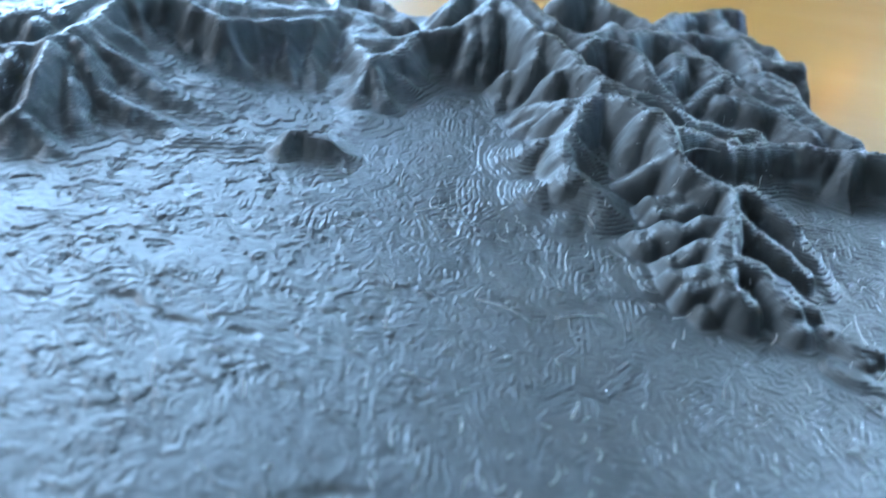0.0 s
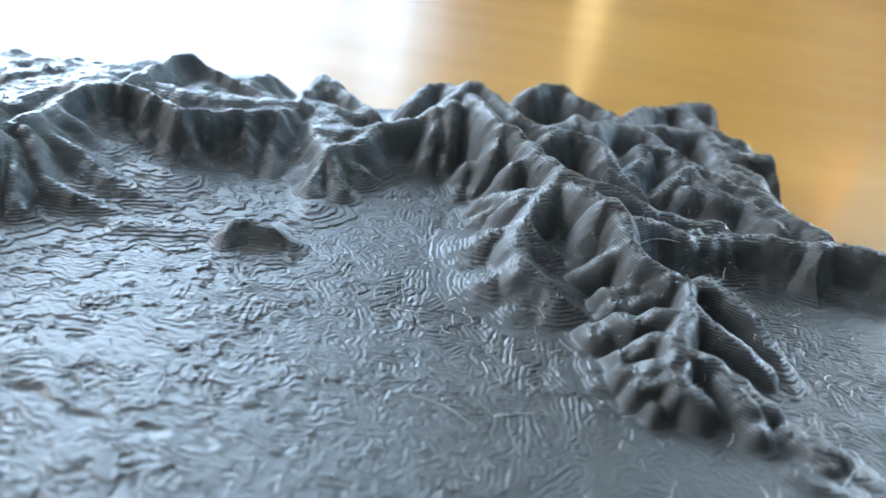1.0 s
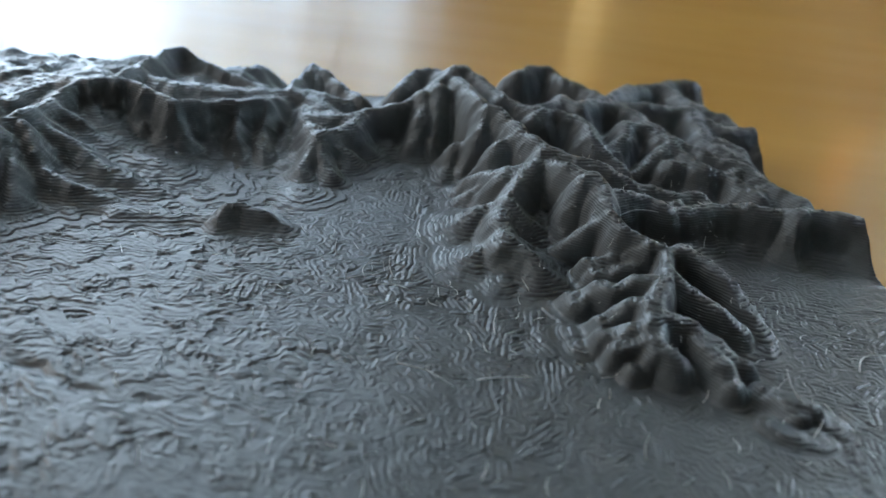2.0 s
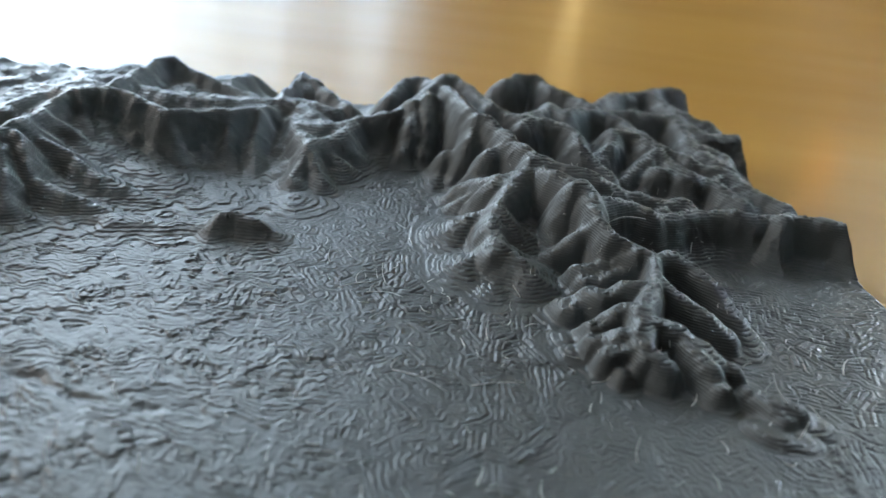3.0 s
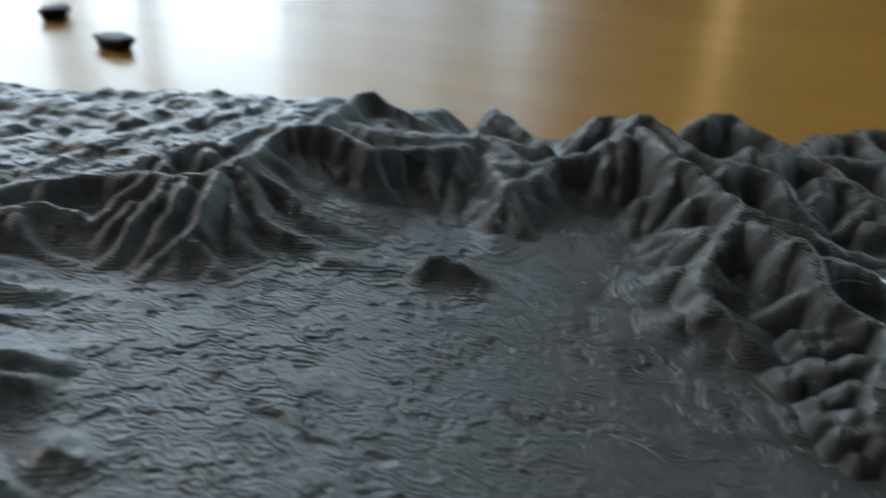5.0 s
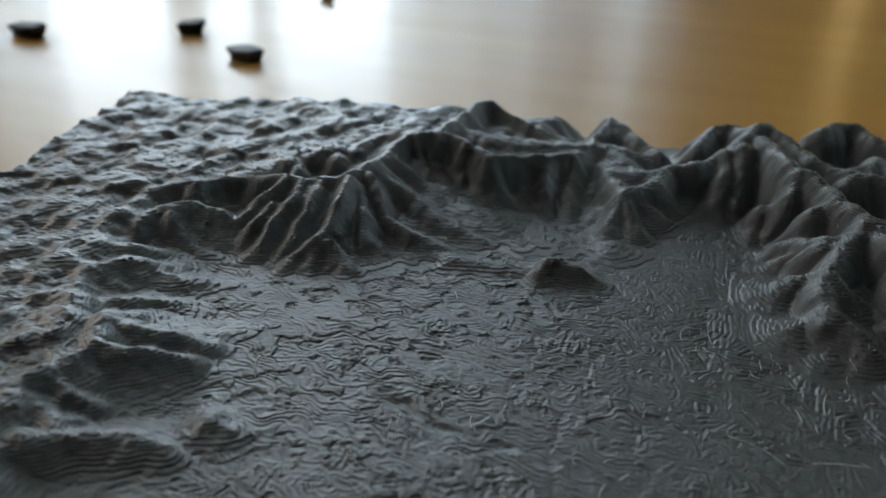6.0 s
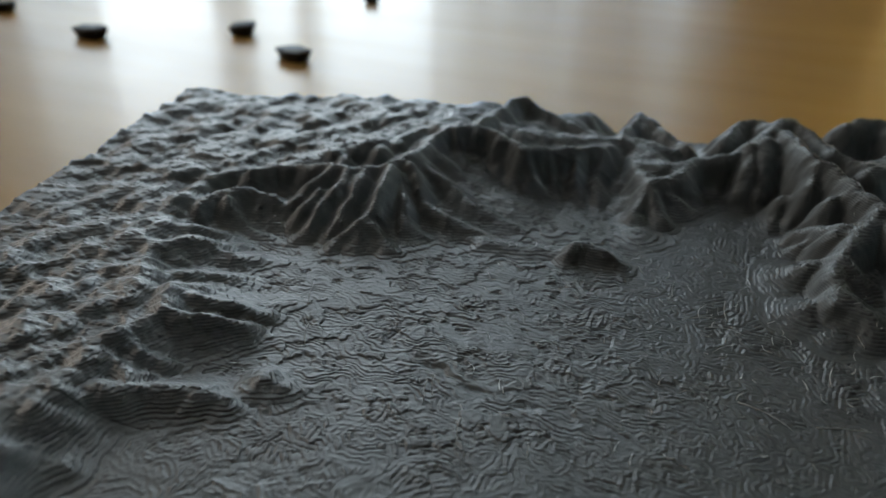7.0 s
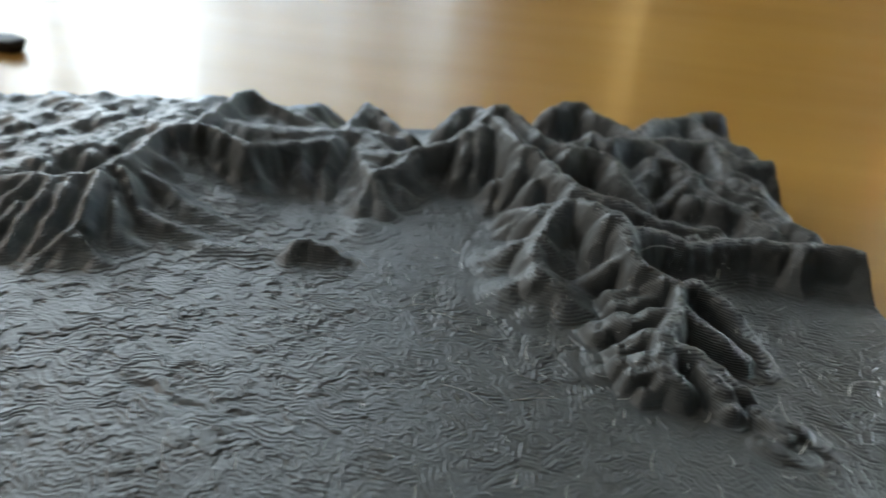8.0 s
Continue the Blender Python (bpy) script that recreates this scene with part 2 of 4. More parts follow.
curtain("sheer_curtain", "very thin pale sheer curtain hanging in upright folds", -0.76, -0.64, 1.45, 0.06, 2.8, 3, 0.012, VOILE, "curtains of the window wall")
curtain("sheer_curtain", "thin pale muslin curtain hanging in upright folds", -0.66, -0.53, 1.45, 0.06, 2.8, 3, 0.012, MUSLIN, "curtains of the window wall")
curtain("sheer_curtain", "narrow second layer of sheer curtain before the first", -0.41, -0.295, 1.36, 0.06, 2.8, 2, 0.012, VOILE, "curtains of the window wall")
curtain("sheer_curtain", "narrow second layer of sheer curtain before the first", -0.214, -0.166, 1.36, 0.06, 2.8, 2, 0.012, VOILE, "curtains of the window wall")
curtain("sheer_curtain", "pale sheer curtain hanging in upright folds at the window", -0.54, -0.14, 1.42, 0.06, 2.8, 6, 0.022, GAUZE, "curtains of the window wall")
curtain("sheer_curtain", "pale sheer curtain gathered at the window's far side", -2.5, -2.02, 1.42, 0.06, 2.8, 5, 0.03, SHEER, "curtains of the window wall")
curtain("sheer_curtain", "very thin pale sheer curtain beside a gathered one", -2.04, -1.72, 1.45, 0.06, 2.8, 5, 0.014, VOILE, "curtains of the window wall")
curtain("sheer_curtain", "narrow honey-coloured thin curtain beside an ochre curtain", 0.05, 0.15, 1.46, 0.06, 2.8, 2, 0.012, HONEY, "curtains of the window wall")
curtain("linen_curtain", "beige linen curtain over the tall balcony window", 0.62, 1.4, 1.42, 0.06, 2.8, 9, 0.022, LINEN, "curtains of the window wall")
curtain("linen_curtain", "narrow beige linen curtain between a honey and an ochre one", 0.126, 0.215, 1.41, 0.06, 2.8, 2, 0.012, LINEN, "curtains of the window wall")
# Unseen wide pale curtain, added to diffuse the balcony lamp and its highlights.
curtain("sheer_curtain", "wide pale sheer curtain over the balcony window", 1.38, 2.36, 1.45, 0.06, 2.8, 11, 0.02, SHEER, "curtains of the window wall")
curtain("ochre_curtain", "heavy ochre curtain drawn beside the sheer one", -0.165, 0.066, 1.38, 0.06, 2.8, 4, 0.02, OCHRE, "curtains of the window wall")
curtain("ochre_curtain", "heavy ochre curtain drawn across the wall", 0.2, 0.60, 1.38, 0.06, 2.8, 7, 0.02, OCHRE, "curtains of the window wall")
rod = thing("curtain_rod", "long dull steel curtain rod above the windows", "curtain rod")
bar = lathe([(0.012, 0), (0.012, 4.2)], 12)
bmesh.ops.transform(bar, matrix=pose(-2.6, 1.42, 2.835, 0, 90, 0), verts=bar.verts)
part("rod", bar, METAL, rod, smooth=True)
for x in (-2.55, 0.0, 1.55):
    part("bracket", box(x - 0.01, x + 0.01, 1.42, 1.55, 2.825, 2.845, 0.003), METAL, rod)
chest = thing("chest_of_drawers", "brown wooden chest of drawers against the window wall", "chest")
part("body", box(0.36, 0.60, 0.86, 1.24, 0.0, 0.96, 0.006), DARKWOOD, chest)
part("top", box(0.345, 0.615, 0.845, 1.25, 0.96, 0.985, 0.006), DARKWOOD, chest)
for z in (0.06, 0.285, 0.51, 0.735):
    d = part("drawer", box(0.37, 0.59, 0.845, 0.86, z, z + 0.215, 0.004), DARKWOOD, chest)
    part("knob", box(0.465, 0.495, 0.82, 0.845, z + 0.105, z + 0.13, 0.006), METAL, d)
lamp = thing("table_lamp", "small table lamp with a glowing amber shade on the chest", "lamp", at=(0.465, 1.06, 0.985))
part("base", lathe([(0.045, 0), (0.047, 0.01), (0.015, 0.025), (0.012, 0.06)]), METAL, lamp, smooth=True)
part("shade", lathe([(0.014, 0.05), (0.019, 0.06), (0.021, 0.1), (0.017, 0.16), (0.012, 0.168)]), AMBER, lamp, "glowing amber shade", True)

# ---- the table ----
table = thing("table", "golden brown varnished wooden table with a glossy top", "table", at=(0, 0.05, 0))
part("tabletop", box(-0.75, 0.75, -0.5, 0.6, TOP - 0.03, TOP, 0.004), TABLE, table, "glossy golden brown varnished top")
for x in (-0.7, 0.64):
    for y in (-0.45, 0.49):
        part("leg", box(x, x + 0.06, y, y + 0.06, 0, TOP - 0.03, 0.004), TABLE, table)
for a in ((-0.64, 0.64, -0.43, -0.41), (-0.64, 0.64, 0.51, 0.53), (-0.68, -0.66, -0.39, 0.49), (0.66, 0.68, -0.39, 0.49)):
    part("apron", box(*a, TOP - 0.11, TOP - 0.03, 0.002), TABLE, table)

# ---- the relief map, in millimetres of its own: x along its back edge, y towards the viewer negative ----
SIZE_X, SIZE_Y, BASE = 154.0, 150.0, 7.8
LAYER, BEAD = 0.14, 0.6
GX = np.concatenate([np.arange(0, 30, 0.18), np.arange(30, 145, 0.1), np.arange(145, SIZE_X + 0.01, 0.2)])
GY = -np.concatenate([np.arange(0, 25, 0.2), np.arange(25, 90, 0.09), np.arange(90, 122, 0.2), np.arange(122, SIZE_Y + 0.01, 1.0)])
MX, MY = np.meshgrid(GX, GY)


def grain_noise(x, y, seed):
    """Smooth gradient noise, about -0.7 to 0.7."""
    ang = np.random.RandomState(seed).rand(256) * 2 * np.pi
    perm = np.random.RandomState(seed + 1).permutation(256)
    xi, yi = np.floor(x).astype(int), np.floor(y).astype(int)
    fx, fy = x - xi, y - yi

    def corner(i, j):
        a = ang[perm[(perm[(xi + i) & 255] + yi + j) & 255]]
        return np.cos(a) * (fx - i) + np.sin(a) * (fy - j)

    sx, sy = fx * fx * fx * (fx * (fx * 6 - 15) + 10), fy * fy * fy * (fy * (fy * 6 - 15) + 10)
    lo, hi = corner(0, 0), corner(0, 1)
    lo = lo + sx * (corner(1, 0) - lo)
    hi = hi + sx * (corner(1, 1) - hi)
    return lo + sy * (hi - lo)


def layered(x, y, scale, seed, octaves=4):
    return sum(grain_noise(x / scale * 2**k, y / scale * 2**k, seed + 7 * k) / 2**k for k in range(octaves))


WX = MX + 1.0 * layered(MX, MY, 7.5, 11, 3)
WY = MY + 1.0 * layered(MX, MY, 7.5, 23, 3)
RELIEF = np.zeros_like(MX)


def ridge(slope, *crest, reach=0.0):
    """Raise the ground to a rounded crest line through (x, y, height); its concave flanks start at that slope and run out in an apron.
    With a reach: a rounded swell that ends that far from the line."""
    crest = np.array(crest)
    wide = 2.0 * (crest[:, 2].max() + 0.5) / slope + 2.5
    i0, i1 = np.searchsorted(GX, (crest[:, 0].min() - wide, crest[:, 0].max() + wide))
    j0, j1 = np.searchsorted(-GY, (-crest[:, 1].max() - wide, -crest[:, 1].min() + wide))
    if i0 == i1 or j0 == j1:
        return
    x, y, z = WX[j0:j1, i0:i1], WY[j0:j1, i0:i1], RELIEF[j0:j1, i0:i1]
    for (ax, ay, ah), (bx, by, bh) in zip(crest, crest[1:]):
        dx, dy = bx - ax, by - ay
        s = np.clip(((x - ax) * dx + (y - ay) * dy) / (dx * dx + dy * dy + 1e-9), 0, 1)
        h = ah + s * (bh - ah)
        d = np.sqrt((x - ax - s * dx) ** 2 + (y - ay - s * dy) ** 2 + 0.42) - 0.65
        w = 1.75 * (h + 0.5) / slope + 0.5
        flank = 1 - np.clip(d / reach, 0, 1) ** 2 if reach else np.clip(1 - d / w, 0, 1) ** 1.5
        np.maximum(z, h * flank, out=z)


def plateau(outline, ramp_width):
    """The upland at the left: its rolling top behind the line of the scarps."""
    inside, near = np.zeros(MX.shape, bool), np.full(MX.shape, 1e9)
    for (ax, ay), (bx, by) in zip(outline, outline[1:] + outline[:1]):
        dx, dy = bx - ax, by - ay
        s = np.clip(((WX - ax) * dx + (WY - ay) * dy) / (dx * dx + dy * dy), 0, 1)
        near = np.minimum(near, np.hypot(WX - ax - s * dx, WY - ay - s * dy))
        inside ^= ((ay > WY) != (by > WY)) & (WX < ax + (WY - ay) * dx / (dy + 1e-12))
    edge = np.clip(np.where(inside, near, -near) / ramp_width + 0.35, 0, 1)
    top = 3.4 + 3.0 * np.exp(-((MX - 53) ** 2 + (MY + 25) ** 2) / 28.0**2) + np.clip(1.5 * layered(0.93 * MX - 0.36 * MY, 0.5 * (0.36 * MX + 0.93 * MY), 5.2, 41, 3), -0.7, 0.25)
    return edge * edge * (3 - 2 * edge) * top


UPLAND = [(79.7, -12.4), (70.3, -22.1), (56.7, -21.5), (53.1, -25.5), (49.0, -34.0), (39.0, -38.3), (27.3, -42.9), (27.0, -52.1), (29.0, -61.5), (34.0, -70.7), (35.0, -78.4), (34.0, -87.9),
          (33.0, -103.1), (-1.5, -125.6), (-44.9, -57.6), (-9.3, 25.9), (86.5, 11.9)]
RELIEF = np.maximum(RELIEF, plateau(UPLAND, 7.0))

# feather
ridge(6, (120.4, -49.3, 8.4), (120.3, -52.3, 7.8), (120.1, -56.4, 7.0), (121.0, -59.1, 6.2), (122.6, -60.3, 5.7), (124.3, -61.4, 5.4), (123.3, -65.4, 5.3), (121.8, -68.5, 5.1), (120.5, -71.2, 4.8), (119.6, -73.3, 4.2), (118.7, -75.2, 3.6), (119.4, -76.6, 3.0), (119.8, -77.3, 2.5))
ridge(1, (120.4, -49.3, 8.4), (120.3, -52.3, 7.8), (120.1, -56.4, 7.0), (121.0, -59.1, 6.2), (122.6, -60.3, 5.7), (124.3, -61.4, 5.4), (123.3, -65.4, 5.3), (121.8, -68.5, 5.1), (120.5, -71.2, 4.8), (119.6, -73.3, 4.2), (118.7, -75.2, 3.6), (119.4, -76.6, 3.0), (119.8, -77.3, 2.5), reach=1.8)
ridge(1, (124.9, -61.3, 5.4), (127.4, -61.1, 5.3), (129.2, -62.7, 4.8), (130.9, -66.0, 3.6), (132.0, -68.7, 2.1), (132.3, -72.1, 0.6), reach=1.6)
ridge(1, (123.7, -65.3, 5.2), (125.3, -68.1, 4.2), (127.2, -69.9, 3.3), (129.5, -71.2, 2.1), (130.8, -72.3, 0.4), reach=1.6)
ridge(1, (120.7, -72.6, 4.4), (123.1, -73.3, 3.9), (124.8, -75.2, 3.2), (126.6, -77.0, 2.2), (128.2, -77.9, 0.7), reach=1.6)
ridge(1, (123.4, -73.5, 3.7), (124.1, -77.7, 2.8), (124.7, -79.5, 1.8), (125.5, -80.0, 0.6), reach=1.6)
ridge(1, (119.0, -75.2, 3.6), (120.9, -76.9, 2.2), (122.3, -77.7, 0.2), reach=1.45)
ridge(1, (127.4, -83.6, 0.6), (128.4, -85.3, 0.7), (130.4, -85.3, 0.2), reach=1.10)
ridge(1, (128.8, -81.5, 1.7), (130.7, -82.6, 1.6), (132.5, -83.5, 0.4), reach=1.10)
ridge(1, (127.5, -79.6, 1.6), (128.8, -81.5, 1.7), (129.5, -83.4, 1.3), (130.3, -84.2, 0.4), reach=1.10)
ridge(1, (120.1, -56.4, 7.0), (118.3, -55.6, 5.4), (116.6, -54.6, 3.0), (114.6, -53.3, 1.1), reach=1.6)
ridge(1, (120.0, -49.8, 8.1), (118.5, -50.1, 6.0), (116.2, -52.2, 3.6), (115.0, -51.9, 1.5), reach=1.45)
ridge(1, (119.5, -47.7, 8.1), (118.0, -48.1, 6.0), (116.1, -47.1, 3.9), (115.0, -46.6, 2.4), reach=1.45)
ridge(1, (122.2, -60.7, 5.7), (120.1, -60.0, 4.2), (117.8, -59.9, 2.7), (115.5, -59.4, 0.7), reach=1.6)
ridge(1, (120.8, -61.1, 4.0), (117.7, -61.3, 2.4), (115.5, -60.8, 0.5), reach=1.45)
ridge(1, (122.6, -66.5, 5.2), (119.7, -66.5, 4.5), (117.8, -66.9, 3.7), (116.4, -65.5, 3.4), (114.2, -65.7, 1.9), (112.8, -65.3, 0.2), reach=1.6)
ridge(1, (121.0, -70.2, 4.8), (118.4, -70.3, 3.9), (115.7, -70.3, 2.5), (113.3, -70.1, 0.7), (112.6, -70.3, 0.1), reach=1.6)
ridge(1, (119.6, -73.3, 4.2), (117.4, -73.4, 3.3), (115.2, -72.2, 2.2), (113.5, -72.1, 0.7), (113.0, -72.4, 0.1), reach=1.6)
ridge(1, (118.5, -75.0, 3.5), (115.9, -74.9, 2.4), (114.8, -74.0, 0.2), reach=1.45)
ridge(1, (118.0, -76.6, 3.0), (117.0, -76.8, 1.5), (116.6, -76.9, 0.1), reach=1.45)
# spur a
ridge(2.1, (116.2, -39.1, 8.2), (114.5, -42.6, 7.6), (112.5, -45.6, 6.5), (110.7, -48.4, 5.2), (109.3, -49.8, 4.6), (108.5, -53.4, 4.1), (108.6, -56.9, 3.6), (110.2, -57.2, 3.2), (111.4, -59.8, 2.2), (112.5, -62.1, 0.4))
ridge(2.2, (114.5, -42.6, 7.6), (111.5, -42.0, 6.0), (108.1, -38.5, 3.0), (105.8, -37.4, 0.4))
ridge(1, (114.5, -42.6, 7.6), (111.5, -42.0, 6.0), (108.1, -38.5, 3.0), (105.8, -37.4, 0.4), reach=1.5)
ridge(2.2, (113.5, -43.8, 6.9), (110.6, -43.3, 5.4), (108.2, -42.0, 3.0), (105.6, -41.8, 0.2))
ridge(1, (113.5, -43.8, 6.9), (110.6, -43.3, 5.4), (108.2, -42.0, 3.0), (105.6, -41.8, 0.2), reach=1.5)
ridge(1.1, (110.0, -49.4, 5.0), (107.5, -48.9, 3.6), (105.2, -47.4, 0.5))
ridge(0.8, (108.5, -56.0, 3.6), (106.3, -56.3, 1.9), (104.2, -54.4, 0.2))
ridge(0.8, (109.9, -57.7, 3.1), (107.5, -60.8, 1.0), (105.5, -62.0, 0.1))
ridge(0.8, (111.2, -60.4, 2.2), (109.4, -64.6, 0.1))
# crest
ridge(2.5, (94.8, -21.6, 5.1), (99.0, -20.9, 6.0), (103.3, -18.6, 7.5), (106.5, -14.9, 8.8), (109.3, -12.0, 9.4), (110.3, -12.4, 9.4))
ridge(2.5, (108.6, -16.9, 9.1), (111.0, -27.3, 8.8), (113.8, -31.7, 8.4), (114.5, -35.7, 8.3), (116.3, -38.7, 8.2), (116.9, -44.6, 7.6), (118.6, -47.0, 8.1), (120.5, -48.9, 8.4))
ridge(2.1, (99.6, -13.7, 6.3), (102.7, -8.6, 7.1), (106.0, -7.9, 7.5), (108.3, -13.4, 8.9))
ridge(2.3, (103.6, -19.8, 7.6), (102.5, -23.4, 5.4), (101.1, -26.3, 3.0), (100.2, -27.8, 0.4))
ridge(2.3, (105.3, -19.2, 8.4), (104.8, -22.4, 6.0), (103.5, -25.7, 3.3), (103.0, -27.4, 0.9))
ridge(2.3, (111.0, -28.1, 8.8), (109.9, -30.6, 6.7), (107.0, -30.2, 4.2), (105.0, -28.7, 0.7))
ridge(2.3, (107.0, -30.2, 4.2), (105.5, -32.6, 1.5), (103.4, -34.7, 0.1))
ridge(2.3, (114.3, -35.3, 8.3), (111.9, -36.2, 6.6), (109.8, -36.5, 4.2), (108.3, -34.7, 1.1))
ridge(2.1, (110.5, -11.2, 9.4), (112.0, -15.2, 8.6), (114.3, -21.9, 7.9), (117.9, -25.3, 7.6), (124.8, -18.8, 7.7), (126.2, -22.2, 7.7), (129.7, -19.2, 7.5))
ridge(1.8, (120.1, -7.1, 7.8), (122.2, -4.8, 8.0), (125.8, -4.5, 7.9), (127.4, -9.8, 7.3), (130.9, -12.8, 7.0), (132.5, -18.0, 7.0))
ridge(2.1, (117.9, -26.7, 7.6), (121.1, -25.0, 7.7), (124.0, -26.2, 7.8), (125.3, -28.6, 7.2), (126.0, -34.1, 6.0), (128.4, -36.7, 4.5))
# ridge two
ridge(2.3, (116.1, -39.5, 8.4), (118.2, -41.2, 8.1), (120.0, -43.0, 7.8), (122.6, -43.2, 7.5), (125.7, -44.8, 6.3), (129.4, -45.6, 5.5), (132.4, -46.2, 4.9), (135.7, -45.3, 4.8), (136.0, -48.0, 4.6))
ridge(2.3, (119.2, -49.8, 8.5), (121.9, -50.1, 7.1), (125.0, -48.9, 6.3), (127.4, -48.9, 5.8), (129.8, -50.4, 5.4), (132.6, -50.4, 4.8), (135.5, -48.9, 4.8), (139.8, -48.7, 5.1), (143.0, -50.0, 5.1), (146.7, -50.4, 5.1), (150.4, -50.8, 5.2), (153.0, -51.5, 5.4))
ridge(2.3, (152.3, -51.6, 5.4), (157.0, -53.0, 5.2))
ridge(1.9, (122.0, -49.9, 6.7), (125.5, -49.8, 3.7), (128.3, -50.5, 1.2))
ridge(1.9, (125.8, -48.0, 5.4), (129.3, -49.6, 2.1), (130.2, -50.6, 0.5))
ridge(1.9, (132.0, -48.1, 4.5), (132.6, -49.3, 2.4), (133.1, -51.5, 0.4))
ridge(1.9, (135.8, -48.9, 4.7), (135.8, -50.1, 2.1), (136.0, -51.9, 0.2))
ridge(1.9, (140.2, -49.0, 5.2), (139.6, -50.9, 1.8), (139.4, -53.5, 0.1))
ridge(1.9, (146.8, -51.6, 5.8), (147.4, -51.8, 2.4), (147.0, -54.5, 0.2))
ridge(2.4, (153.5, -52.4, 5.1), (155.5, -55.0, 3.9), (156.0, -58.0, 1.6), (156.0, -61.0, 0.2))
# far right
ridge(1.6, (129.6, -19.7, 7.5), (132.7, -20.0, 7.2), (135.6, -21.3, 7.0), (137.7, -30.1, 6.4), (141.5, -33.8, 5.8), (146.1, -37.3, 5.2), (148.0, -42.2, 4.6), (150.1, -45.3, 4.3))
ridge(1.6, (131.5, -26.4, 6.9), (134.9, -26.9, 6.6), (137.1, -31.8, 6.0), (139.2, -37.4, 5.2), (143.0, -38.5, 4.7), (144.1, -42.6, 4.1), (146.2, -44.5, 3.6))
ridge(1.4, (133.4, -18.0, 7.1), (140.5, -18.2, 6.7), (146.2, -17.5, 6.4), (147.9, -23.6, 5.9), (154.8, -23.4, 5.5))
ridge(1.6, (145.8, -18.4, 6.4), (144.2, -27.0, 5.4), (146.8, -34.3, 4.9))
ridge(1.6, (146.3, -27.3, 5.6), (148.5, -29.5, 5.2), (147.7, -34.2, 4.9))
ridge(1.2, (133.5, -13.7, 6.7), (139.5, -7.8, 6.5), (145.9, -4.7, 6.4), (150.7, -1.9, 6.4), (152.0, -2.8, 6.2))
ridge(1.2, (145.6, -5.5, 6.3), (147.7, -13.1, 6.0), (151.4, -18.4, 5.6))
ridge(2, (131.6, -27.6, 6.7), (128.7, -32.6, 4.8))
ridge(2, (136.0, -32.2, 6.1), (132.0, -35.8, 3.7))
ridge(2, (135.8, -35.9, 5.4), (134.0, -37.2, 3.0))
ridge(1.8, (144.4, -38.2, 5.0), (146.3, -40.7, 4.3), (147.0, -43.9, 3.5))
# cone
ridge(1.7, (94.8, -21.6, 5.1), (91.4, -27.4, 4.7), (88.2, -29.1, 4.6), (87.1, -29.6, 4.6))
ridge(1.7, (87.1, -29.6, 4.6), (84.1, -31.9, 1.3), (82.5, -33.1, 0.2))
ridge(1.9, (87.1, -30.2, 4.4), (85.7, -35.6, 1.8), (84.3, -38.3, 0.1))
ridge(1.7, (87.5, -30.2, 4.4), (89.3, -35.4, 1.8), (89.8, -38.0, 0.1))
ridge(1.7, (88.2, -29.4, 4.6), (92.1, -30.5, 2.7), (96.3, -30.5, 0.2))
ridge(1.7, (87.1, -29.6, 4.6), (86.3, -25.5, 4.1), (85.2, -20.5, 4.7))
ridge(2.4, (83.4, -16.3, 5.8), (85.4, -8.7, 6.2), (86.7, -5.2, 6.8), (88.4, -6.8, 6.4), (91.0, -12.3, 5.4), (94.3, -16.8, 5.0))
ridge(1.9, (86.7, -5.6, 6.7), (87.3, -8.2, 6.0), (87.8, -10.3, 5.0), (88.5, -10.8, 3.6))
ridge(1.9, (86.7, -5.6, 6.7), (88.4, -8.8, 5.7), (90.2, -11.6, 4.5))
ridge(1.9, (86.7, -5.6, 6.7), (85.6, -8.3, 5.4), (84.9, -9.6, 4.2))
ridge(1.1, (86.0, -23.3, 4.4), (87.9, -23.3, 4.6), (91.5, -23.4, 4.9), (94.4, -21.5, 4.8))
ridge(1.3, (86.3, -14.3, 5.4), (88.4, -15.9, 5.2), (91.3, -17.5, 5.0))
ridge(0.5, (84.0, -39.3, 0.7), (85.8, -40.0, 0.9), (87.0, -40.3, 0.6))
# knob
ridge(2.8, (76.6, -48.6, 1.7), (77.6, -47.1, 2.6), (79.6, -46.8, 2.7), (81.8, -47.8, 2.3), (84.2, -49.2, 0.9))
ridge(2, (62.5, -45.6, 0.9), (65.8, -46.1, 1.1), (68.1, -46.7, 0.9), (71.2, -46.7, 0.7), (74.1, -47.0, 0.8), (76.5, -47.6, 1.0))
# wall
ridge(1.7, (53.3, -27.7, 7.2), (56.7, -23.0, 8.1), (59.7, -21.8, 8.4), (64.7, -23.3, 7.8), (68.8, -26.5, 7.1), (72.2, -24.3, 6.7), (76.6, -22.9, 6.4), (80.3, -21.2, 6.0), (82.6, -18.8, 5.5))
ridge(1.6, (57.6, -23.9, 8.0), (59.0, -26.6, 5.1), (62.6, -28.4, 1.8))
ridge(1.6, (61.0, -22.8, 8.2), (63.6, -24.7, 4.2), (66.6, -29.1, 1.2))
ridge(1.6, (65.2, -24.1, 7.7), (67.1, -26.4, 4.2), (69.7, -30.8, 1.2))
ridge(1.6, (68.8, -26.5, 7.1), (69.6, -28.8, 3.6), (72.3, -30.8, 0.7))
ridge(1.6, (72.2, -25.0, 6.7), (73.3, -27.4, 3.6), (75.2, -31.1, 0.6))
ridge(1.6, (76.5, -23.4, 6.4), (76.4, -27.3, 3.3), (78.2, -31.7, 0.5))
